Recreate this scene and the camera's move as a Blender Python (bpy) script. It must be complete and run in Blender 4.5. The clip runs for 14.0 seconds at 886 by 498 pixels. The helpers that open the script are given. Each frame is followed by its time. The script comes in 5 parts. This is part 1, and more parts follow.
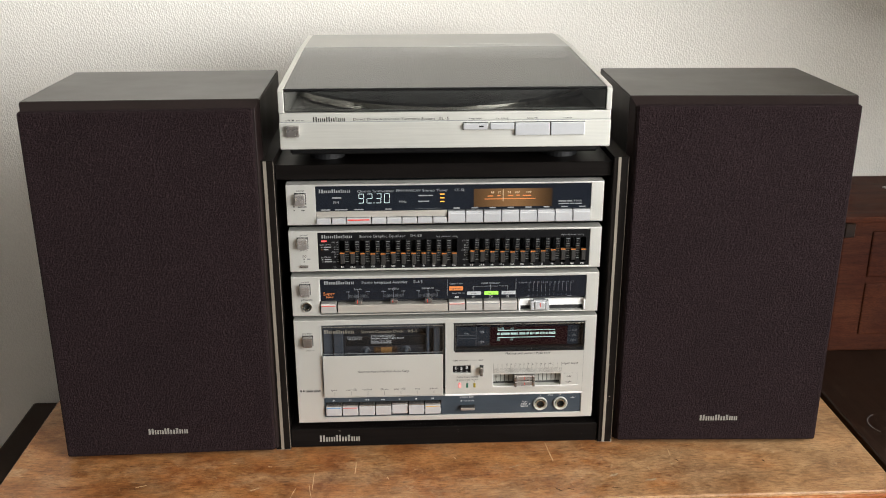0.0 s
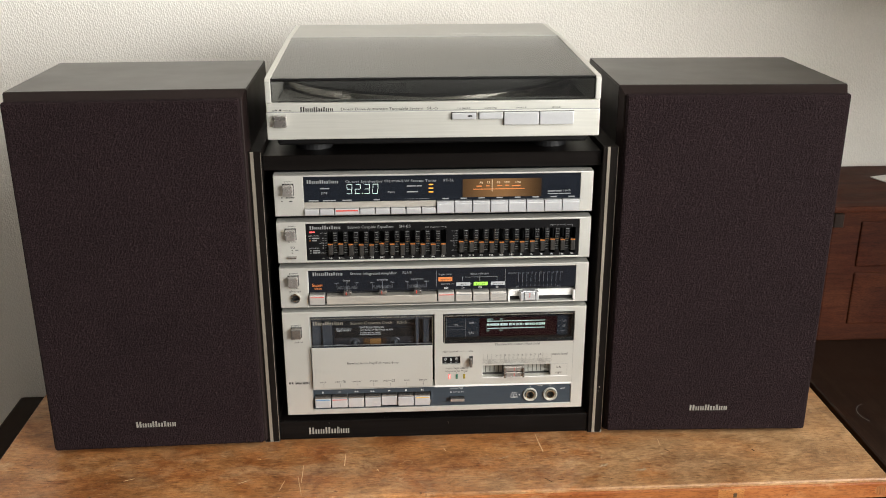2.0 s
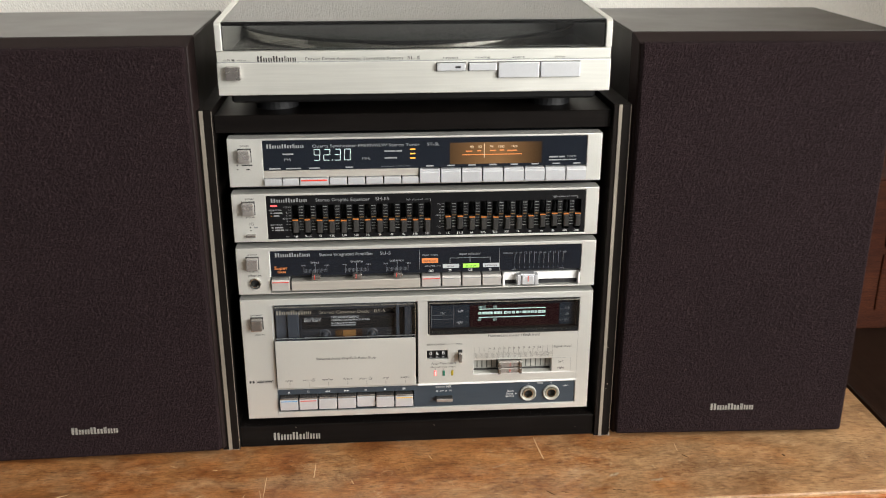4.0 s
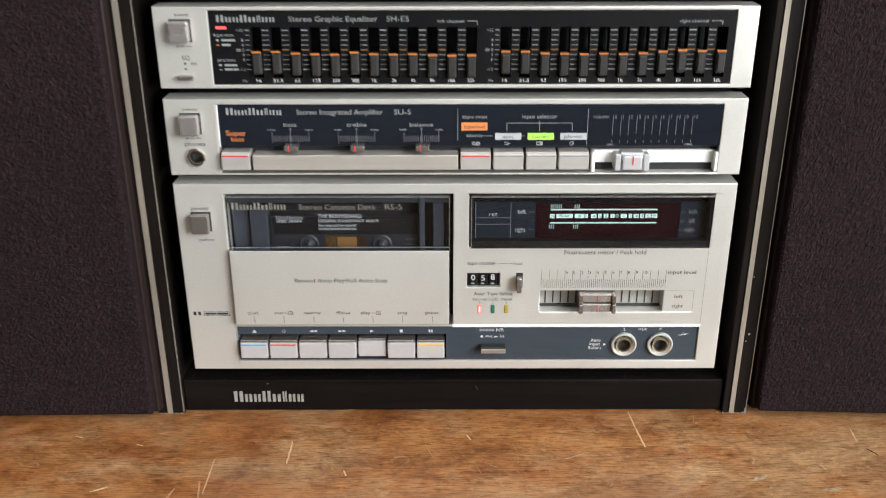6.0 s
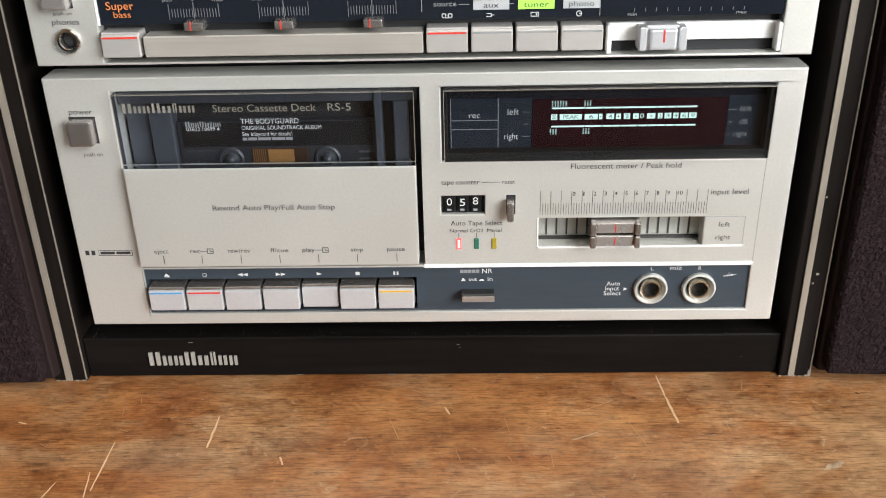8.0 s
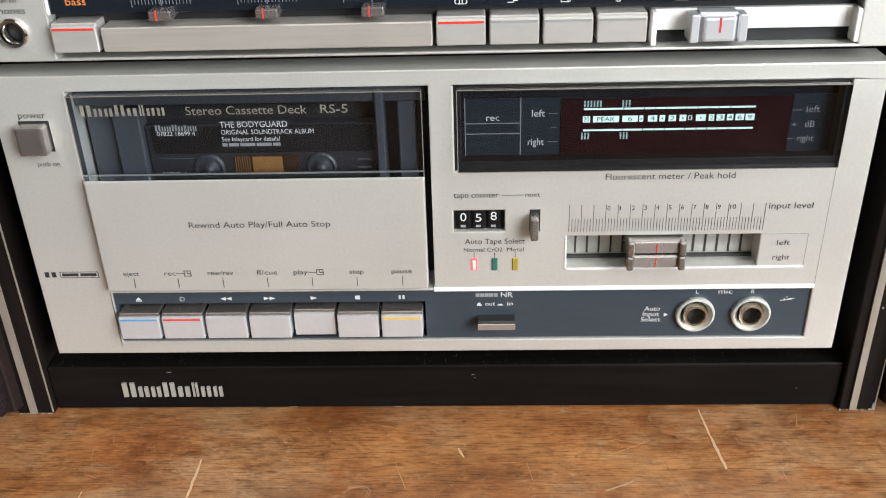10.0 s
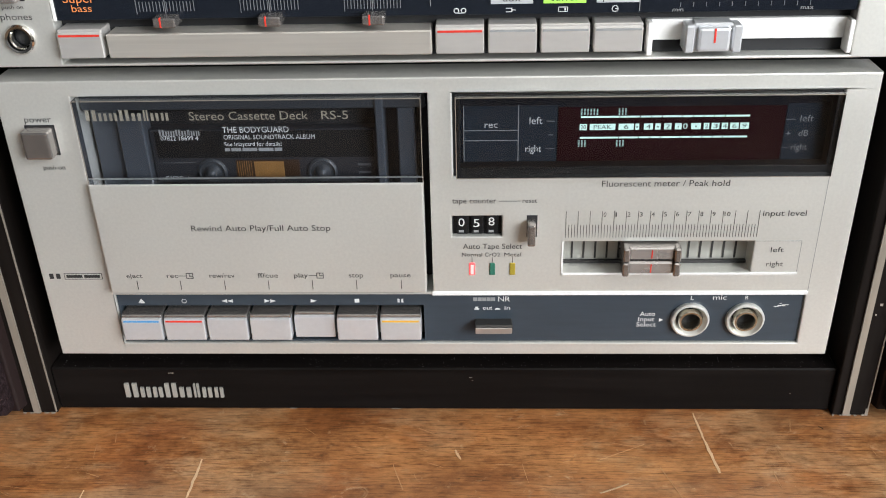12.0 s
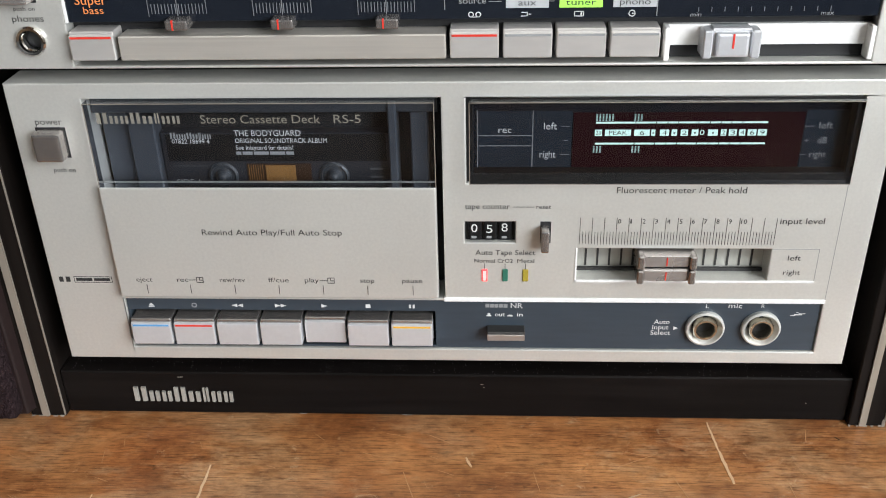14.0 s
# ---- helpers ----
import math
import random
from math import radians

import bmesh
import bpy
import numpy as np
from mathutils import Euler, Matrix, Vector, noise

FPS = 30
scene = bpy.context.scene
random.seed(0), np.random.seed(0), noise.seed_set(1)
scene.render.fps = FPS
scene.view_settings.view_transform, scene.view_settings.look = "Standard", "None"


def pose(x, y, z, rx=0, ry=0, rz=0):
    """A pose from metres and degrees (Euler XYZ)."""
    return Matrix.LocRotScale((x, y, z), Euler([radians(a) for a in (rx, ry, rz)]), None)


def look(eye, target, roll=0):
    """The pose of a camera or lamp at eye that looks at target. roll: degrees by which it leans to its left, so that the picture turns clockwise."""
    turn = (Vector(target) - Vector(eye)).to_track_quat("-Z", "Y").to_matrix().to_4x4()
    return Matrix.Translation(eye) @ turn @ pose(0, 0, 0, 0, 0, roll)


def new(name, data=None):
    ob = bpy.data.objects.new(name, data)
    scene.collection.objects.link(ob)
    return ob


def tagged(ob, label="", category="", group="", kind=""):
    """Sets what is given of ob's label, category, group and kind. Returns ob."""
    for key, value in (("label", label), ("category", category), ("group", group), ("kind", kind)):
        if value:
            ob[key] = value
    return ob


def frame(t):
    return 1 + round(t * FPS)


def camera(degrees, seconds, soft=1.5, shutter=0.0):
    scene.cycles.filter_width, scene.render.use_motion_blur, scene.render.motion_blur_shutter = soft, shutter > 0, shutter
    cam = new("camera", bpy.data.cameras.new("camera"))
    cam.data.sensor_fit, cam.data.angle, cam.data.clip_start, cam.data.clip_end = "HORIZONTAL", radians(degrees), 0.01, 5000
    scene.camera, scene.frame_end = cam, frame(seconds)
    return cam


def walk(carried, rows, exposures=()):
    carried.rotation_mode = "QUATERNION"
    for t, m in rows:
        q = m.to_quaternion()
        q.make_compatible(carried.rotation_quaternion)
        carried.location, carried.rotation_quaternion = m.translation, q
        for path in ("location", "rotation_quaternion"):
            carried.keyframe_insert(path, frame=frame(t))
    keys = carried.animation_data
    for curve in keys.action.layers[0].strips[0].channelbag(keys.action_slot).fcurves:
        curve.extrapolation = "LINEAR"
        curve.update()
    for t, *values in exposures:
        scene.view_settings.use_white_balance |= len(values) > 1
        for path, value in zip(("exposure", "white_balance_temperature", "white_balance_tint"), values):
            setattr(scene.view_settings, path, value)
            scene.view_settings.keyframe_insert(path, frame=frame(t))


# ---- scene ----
cam = camera(50.0, 14.0, soft=1.0, shutter=0.5)
PATH = [
    (0, (-0.04, -0.852, 0.516), (0.042, 1.032, -0.148), -0.1),
    (0.5, (-0.041, -0.851, 0.515), (0.045, 1.032, -0.156), -0.2),
    (1, (-0.036, -0.852, 0.512), (0.049, 1.033, -0.152), -0.2),
    (1.5, (-0.037, -0.851, 0.513), (0.055, 1.03, -0.16), -0.1),
    (2, (-0.039, -0.849, 0.512), (0.064, 1.03, -0.165), -0.1),
    (2.5, (-0.042, -0.843, 0.511), (0.065, 1.03, -0.181), -0.1),
    (3, (-0.038, -0.837, 0.502), (0.088, 1.032, -0.2), -0.1),
    (3.2, (-0.037, -0.826, 0.495), (0.098, 1.045, -0.198), -0.0),
    (5.3, (-0.024, -0.538, 0.364), (0.092, 1.311, -0.39), 0.3),
    (5.5, (-0.028, -0.516, 0.346), (0.054, 1.326, -0.429), 1.3),
    (6, (-0.006, -0.471, 0.312), (-0.008, 1.362, -0.487), -0.1),
    (6.5, (0.018, -0.449, 0.291), (-0.018, 1.381, -0.514), -0.2),
    (7, (0.025, -0.423, 0.273), (-0.037, 1.393, -0.564), -0.8),
    (7.2, (0.022, -0.408, 0.259), (-0.038, 1.402, -0.588), -0.9),
    (9.5, (0.016, -0.306, 0.245), (-0.049, 1.431, -0.744), -2.0),
    (10, (0.015, -0.299, 0.244), (-0.058, 1.445, -0.731), -1.8),
    (10.5, (0.014, -0.298, 0.246), (-0.06, 1.451, -0.72), -1.6),
    (11, (0.016, -0.3, 0.248), (-0.058, 1.447, -0.721), -1.5),
    (11.5, (0.015, -0.303, 0.248), (-0.058, 1.444, -0.722), -1.4),
    (12, (0.017, -0.303, 0.247), (-0.063, 1.444, -0.723), -1.5),
    (12.5, (0.017, -0.303, 0.249), (-0.068, 1.444, -0.721), -1.5),
    (13, (0.016, -0.3, 0.246), (-0.076, 1.445, -0.726), -1.4),
    (13.5, (0.016, -0.299, 0.246), (-0.08, 1.445, -0.727), -1.4),
    (14, (0.016, -0.299, 0.247), (-0.085, 1.448, -0.722), -1.4),
]
walk(cam, [(t, look(eye, target, roll)) for t, eye, target, roll in PATH],
     ((0, -0.08, 6750, 10), (3, -0.06, 7000, 10), (5.5, 0.08, 6500, 10), (6.5, 0.15, 6500, 10), (7, 0.16, 6500, 10), (9.5, 0.16, 6450, 10), (10.5, 0.07, 6350, 10), (12, -0.01, 6350, 10), (14, -0.01, 6300, 10)))


# ---- world, daylight and room sizes ----
RX0, RX1, RY0, RY1, RZ0, RZ1 = -3.6, 1.45, -3.2, 0.45, -0.78, 1.65
WIN = (-2.6, -0.68, 0.20, 1.55)          # window opening in the east wall: y0, y1, z0, z1

world = bpy.data.worlds.new("daylight")
scene.world = world
world.use_nodes = True
wn = world.node_tree.nodes
sky = wn.new("ShaderNodeTexSky")
sky.sky_type, sky.sun_disc = "NISHITA", False
sky.sun_elevation, sky.sun_rotation = radians(38), radians(150)
wn["Background"].inputs["Strength"].default_value = 0.1
world.node_tree.links.new(sky.outputs[0], wn["Background"].inputs["Color"])

lamp = bpy.data.lights.new("window_light", "AREA")
lamp.shape, lamp.size, lamp.size_y = "RECTANGLE", WIN[1] - WIN[0] - 0.1, WIN[3] - WIN[2] - 0.1
lamp.energy, lamp.color = 142.0, (0.96, 0.985, 1.0)
window_light = new("window_light", lamp)
window_light.matrix_world = look((RX1 - 0.02, (WIN[0] + WIN[1]) / 2, (WIN[2] + WIN[3]) / 2), (0, (WIN[0] + WIN[1]) / 2, (WIN[2] + WIN[3]) / 2))


# ---- materials ----
def nodes_of(name):
    m = bpy.data.materials.new(name)
    m.use_nodes = True
    return m, m.node_tree.nodes, m.node_tree.links, m.node_tree.nodes["Principled BSDF"]


def ramp(n, l, source, stops):
    r = n.new("ShaderNodeValToRGB")
    while len(r.color_ramp.elements) < len(stops):
        r.color_ramp.elements.new(0.5)
    for e, (p, c) in zip(r.color_ramp.elements, stops):
        e.position, e.color = p, (*c, 1) if len(c) == 3 else c
    l.new(source, r.inputs[0])
    return r.outputs[0]


def mapped(n, l, scale, rot=(0, 0, 0)):
    c, m = n.new("ShaderNodeTexCoord"), n.new("ShaderNodeMapping")
    m.inputs["Scale"].default_value = scale
    m.inputs["Rotation"].default_value = rot
    l.new(c.outputs["Object"], m.inputs["Vector"])
    return m.outputs[0]


def noise_tex(n, l, vec, scale, detail=4, rough=0.55, distort=0.0):
    t = n.new("ShaderNodeTexNoise")
    t.inputs["Scale"].default_value, t.inputs["Detail"].default_value = scale, detail
    t.inputs["Roughness"].default_value, t.inputs["Distortion"].default_value = rough, distort
    l.new(vec, t.inputs["Vector"])
    return t.outputs["Fac"]


def blend(n, l, kind, fac, a, b):
    m = n.new("ShaderNodeMix")
    m.data_type, m.blend_type = "RGBA", kind
    for socket, value in ((m.inputs[0], fac), (m.inputs[6], a), (m.inputs[7], b)):
        if hasattr(value, "is_linked"):
            l.new(value, socket)
        else:
            socket.default_value = value if isinstance(value, float) else (*value, 1)
    return m.outputs[2]


def bump(n, l, p, height, strength, distance, chain=None):
    b = n.new("ShaderNodeBump")
    b.inputs["Strength"].default_value, b.inputs["Distance"].default_value = strength, distance
    l.new(height, b.inputs["Height"])
    if chain:
        l.new(chain, b.inputs["Normal"])
    l.new(b.outputs[0], p.inputs["Normal"])
    return b.outputs[0]


def plain(name, colour, rough=0.5, metal=0.0, vary=0.06, grain=400.0, stretch=(1, 1, 1), bumps=0.0, coat=0.0, spec=0.5):
    """A surface with fine grain, blotches at a larger scale, and uneven gloss."""
    m, n, l, p = nodes_of(name)
    v = mapped(n, l, stretch)
    fine, broad = noise_tex(n, l, v, grain, 3), noise_tex(n, l, mapped(n, l, (1, 1, 1)), 18.0, 4)
    lo, hi = [c * (1 - vary) for c in colour], [min(1, c * (1 + vary)) for c in colour]
    a = ramp(n, l, fine, [(0.3, lo), (0.7, hi)])
    b = ramp(n, l, broad, [(0.3, [1 - vary] * 3), (0.7, [1.0] * 3)])
    l.new(blend(n, l, "MULTIPLY", 1.0, a, b), p.inputs["Base Color"])
    l.new(ramp(n, l, broad, [(0.25, [rough * 0.88] * 3), (0.75, [min(1, rough * 1.12)] * 3)]), p.inputs["Roughness"])
    p.inputs["Metallic"].default_value = metal
    p.inputs["Coat Weight"].default_value = coat
    p.inputs["Specular IOR Level"].default_value = spec
    if bumps:
        bump(n, l, p, fine, bumps, 0.0004)
    return m


def glow(name, colour, strength, base=0.3):
    m, n, l, p = nodes_of(name)
    p.inputs["Base Color"].default_value = (*[c * base for c in colour], 1)
    p.inputs["Emission Color"].default_value = (*colour, 1)
    p.inputs["Emission Strength"].default_value = strength
    return m


def dial_glow(name):
    """A backlit amber dial; its uneven glow also stands in for a warm reflection."""
    m, n, l, p = nodes_of(name)
    sep = n.new("ShaderNodeSeparateXYZ")
    c = n.new("ShaderNodeTexCoord")
    l.new(c.outputs["Object"], sep.inputs[0])
    r = n.new("ShaderNodeMapRange")
    r.inputs["From Min"].default_value, r.inputs["From Max"].default_value = 0.026, 0.100
    l.new(sep.outputs["X"], r.inputs["Value"])
    level = ramp(n, l, r.outputs[0], [(0.0, (0.06, 0.06, 0.06)), (0.4, (0.22, 0.22, 0.22)), (0.55, (0.24, 0.24, 0.24)), (1.0, (0.015, 0.015, 0.015))])
    p.inputs["Base Color"].default_value = (0.02, 0.011, 0.005, 1)
    p.inputs["Roughness"].default_value = 0.08
    p.inputs["Emission Color"].default_value = (1.0, 0.52, 0.22, 1)
    l.new(level, p.inputs["Emission Strength"])
    return m


def glass(name, tint, ior=1.45, rough=0.02):
    m, n, l, p = nodes_of(name)
    n.remove(p)
    t, g, f, x = (n.new("ShaderNodeBsdf" + "Transparent"), n.new("ShaderNodeBsdfGlossy"), n.new("ShaderNodeFresnel"), n.new("ShaderNodeMixShader"))
    t.inputs[0].default_value = (*tint, 1)
    f.inputs["IOR"].default_value = ior
    smear = noise_tex(n, l, mapped(n, l, (1, 1, 1)), 60.0, 4)
    l.new(ramp(n, l, smear, [(0.3, [rough] * 3), (0.8, [rough * 3] * 3)]), g.inputs["Roughness"])
    l.new(f.outputs[0], x.inputs[0])
    l.new(t.outputs[0], x.inputs[1])
    l.new(g.outputs[0], x.inputs[2])
    l.new(x.outputs[0], n["Material Output"].inputs[0])
    return m


def wood(name, dark, mid, light, axis="x", rough=0.42, scale=1.0, stain=0.6, grime=None, fine=1.0, pale_tone=None, spec=0.5):
    m, n, l, p = nodes_of(name)
    p.inputs["Specular IOR Level"].default_value = spec
    st = {"x": (0.12, 1, 1), "y": (1, 0.06, 1), "z": (1, 1, 0.06)}[axis]
    v = mapped(n, l, st)
    g1 = noise_tex(n, l, v, 55 * scale, 6, 0.6, 0.8)
    g2 = noise_tex(n, l, v, 640 * scale, 3, 0.6)
    col = ramp(n, l, g1, [(0.28, dark), (0.5, mid), (0.75, light)])
    pore = ramp(n, l, g2, [(0.36, (0.62, 0.58, 0.55)), (0.52, (1, 1, 1))])
    col = blend(n, l, "MULTIPLY", 0.75 * fine, col, pore)
    fibre = noise_tex(n, l, mapped(n, l, tuple(min(1.0, 2 * q) for q in st)), 1500 * scale, 2, 0.5)
    col = blend(n, l, "MULTIPLY", 0.8 * fine, col, ramp(n, l, fibre, [(0.34, (0.55, 0.47, 0.42)), (0.5, (1, 1, 1)), (0.72, (1.12, 1.1, 1.06))]))
    hue = noise_tex(n, l, mapped(n, l, (0.8, 1.2, 1.2)), 22.0, 5, 0.6)
    col = blend(n, l, "MULTIPLY", 0.7, col, ramp(n, l, hue, [(0.34, (0.92, 0.72, 0.58)), (0.52, (1, 1, 1)), (0.7, (1.04, 1.12, 1.16))]))
    iso = mapped(n, l, (0.7, 1.3, 1.3))
    blot = noise_tex(n, l, iso, 9.0, 6, 0.62, 0.5)
    col = blend(n, l, "MULTIPLY", stain, col, ramp(n, l, blot, [(0.33, (0.55, 0.46, 0.38)), (0.5, (0.95, 0.93, 0.9)), (0.68, (1.18, 1.15, 1.08))]))
    if grime:
        wear = noise_tex(n, l, mapped(n, l, (1, 1.6, 1)), 30.0, 7, 0.7, 0.0)
        col = blend(n, l, "MIX", ramp(n, l, wear, [(0.55, (0, 0, 0)), (0.70, (0.6, 0.6, 0.6))]), col, grime)
        specks = noise_tex(n, l, mapped(n, l, (0.8, 1, 1)), 160.0, 2, 0.5)
        col = blend(n, l, "MULTIPLY", 0.8, col, ramp(n, l, specks, [(0.24, (0.3, 0.24, 0.2)), (0.31, (1, 1, 1))]))
    if pale_tone:
        cloud = noise_tex(n, l, mapped(n, l, (0.8, 1.25, 1)), 17.0, 8, 0.66, 0.35)
        worn = blend(n, l, "ADD", 1.0, cloud, ramp(n, l, noise_tex(n, l, mapped(n, l, (1, 1, 1)), 3.1, 2, 0.5), [(0.35, (0, 0, 0)), (0.65, (0.12, 0.12, 0.12))]))
        # The pale tone also grows towards the right end.
        axes = n.new("ShaderNodeSeparateXYZ")
        l.new(mapped(n, l, (1, 1, 1)), axes.inputs[0])
        worn = blend(n, l, "ADD", 1.0, worn, ramp(n, l, axes.outputs[0], [(0.0, (0, 0, 0)), (0.43, (0.17, 0.17, 0.17))]))
        col = blend(n, l, "MIX", ramp(n, l, worn, [(0.57, (0, 0, 0)), (0.68, (0.42, 0.42, 0.42)), (0.86, (0.72, 0.72, 0.72))]), col, pale_tone)
        streak = noise_tex(n, l, mapped(n, l, (0.07, 1, 1)), 1300.0, 3, 0.6)
        col = blend(n, l, "MULTIPLY", 0.72, col, ramp(n, l, streak, [(0.34, (0.38, 0.30, 0.25)), (0.49, (1, 1, 1)), (0.7, (1.12, 1.10, 1.08))]))
        mottle = noise_tex(n, l, mapped(n, l, (0.4, 1, 1)), 330.0, 5, 0.7, 0.3)
        col = blend(n, l, "MULTIPLY", 0.8, col, ramp(n, l, mottle, [(0.32, (0.62, 0.55, 0.50)), (0.5, (0.98, 0.97, 0.96)), (0.68, (1.16, 1.15, 1.13))]))
        clouds = noise_tex(n, l, mapped(n, l, (0.85, 1.1, 1)), 24.0, 9, 0.68, 0.7)
        col = blend(n, l, "MULTIPLY", 0.75, col, ramp(n, l, clouds, [(0.34, (0.58, 0.49, 0.43)), (0.50, (0.93, 0.91, 0.90)), (0.66, (1.13, 1.13, 1.12))]))
        patina = noise_tex(n, l, mapped(n, l, (0.8, 1, 1)), 52.0, 9, 0.74, 0.5)
        col = blend(n, l, "MULTIPLY", 0.9, col, ramp(n, l, patina, [(0.32, (0.60, 0.50, 0.43)), (0.48, (0.94, 0.92, 0.90)), (0.66, (1.2, 1.19, 1.16))]))
        flake = noise_tex(n, l, mapped(n, l, (0.85, 1, 1)), 120.0, 7, 0.7, 1.2)
        col = blend(n, l, "MIX", ramp(n, l, flake, [(0.6, (0, 0, 0)), (0.74, (0.55, 0.55, 0.55))]), col, (0.56, 0.41, 0.25))
    l.new(col, p.inputs["Base Color"])
    l.new(ramp(n, l, blot, [(0.3, [rough * 0.8] * 3), (0.7, [rough * 1.25] * 3)]), p.inputs["Roughness"])
    bump(n, l, p, g2, 0.18, 0.0006)
    return m


def wallpaper(name):
    """White painted glass-fibre wallpaper: rows of small raised, slightly slanted threads."""
    m, n, l, p = nodes_of(name)
    vo = n.new("ShaderNodeTexVoronoi")
    vo.feature = "F1"
    vo.inputs["Scale"].default_value, vo.inputs["Randomness"].default_value = 1.0, 0.65
    l.new(mapped(n, l, (400, 400, 330), (0, radians(12), 0)), vo.inputs["Vector"])
    fine = noise_tex(n, l, mapped(n, l, (1.5, 1, 0.6)), 260.0, 3)
    broad = noise_tex(n, l, mapped(n, l, (1, 1, 1)), 3.0, 4)
    # Crease shade between the threads is multiplied into the paint colour.
    col = blend(n, l, "MULTIPLY", 1.0, ramp(n, l, broad, [(0.3, (0.80, 0.765, 0.71)), (0.7, (0.86, 0.83, 0.775))]),
                ramp(n, l, vo.outputs["Distance"], [(0.2, (1, 1, 1)), (0.9, (0.93, 0.93, 0.93))]))
    l.new(col, p.inputs["Base Color"])
    p.inputs["Roughness"].default_value = 0.62
    low = bump(n, l, p, fine, 0.35, 0.0008)
    b = n.new("ShaderNodeBump")
    b.invert = True
    b.inputs["Strength"].default_value, b.inputs["Distance"].default_value = 0.7, 0.0011
    l.new(vo.outputs["Distance"], b.inputs["Height"])
    l.new(low, b.inputs["Normal"])
    l.new(b.outputs[0], p.inputs["Normal"])
    return m


def cloth(name):
    """Brown-violet foam grille with a pebbled, slanting relief."""
    m, n, l, p = nodes_of(name)
    turned = n.new("ShaderNodeMapping")
    turned.inputs["Scale"].default_value = (0.6, 1, 1.0)
    l.new(mapped(n, l, (1, 1, 1), (0, radians(52), 0)), turned.inputs["Vector"])
    g = noise_tex(n, l, turned.outputs[0], 620.0, 3, 0.55, 0.8)
    broad = noise_tex(n, l, mapped(n, l, (1, 1, 1)), 12.0, 4)
    # Ramp follows the relief: highlights on ridges and shade in hollows are coloured in.
    col = ramp(n, l, g, [(0.34, (0.0130, 0.0075, 0.0083)), (0.55, (0.0194, 0.0116, 0.0129)), (0.74, (0.0290, 0.0190, 0.0208))])
    col = blend(n, l, "MULTIPLY", 1.0, col, ramp(n, l, broad, [(0.3, (0.88, 0.86, 0.86)), (0.7, (1.06, 1.02, 1.02))]))
    l.new(col, p.inputs["Base Color"])
    p.inputs["Roughness"].default_value = 0.85
    p.inputs["Specular IOR Level"].default_value = 0.1
    bump(n, l, p, g, 1.0, 0.0030)
    return m


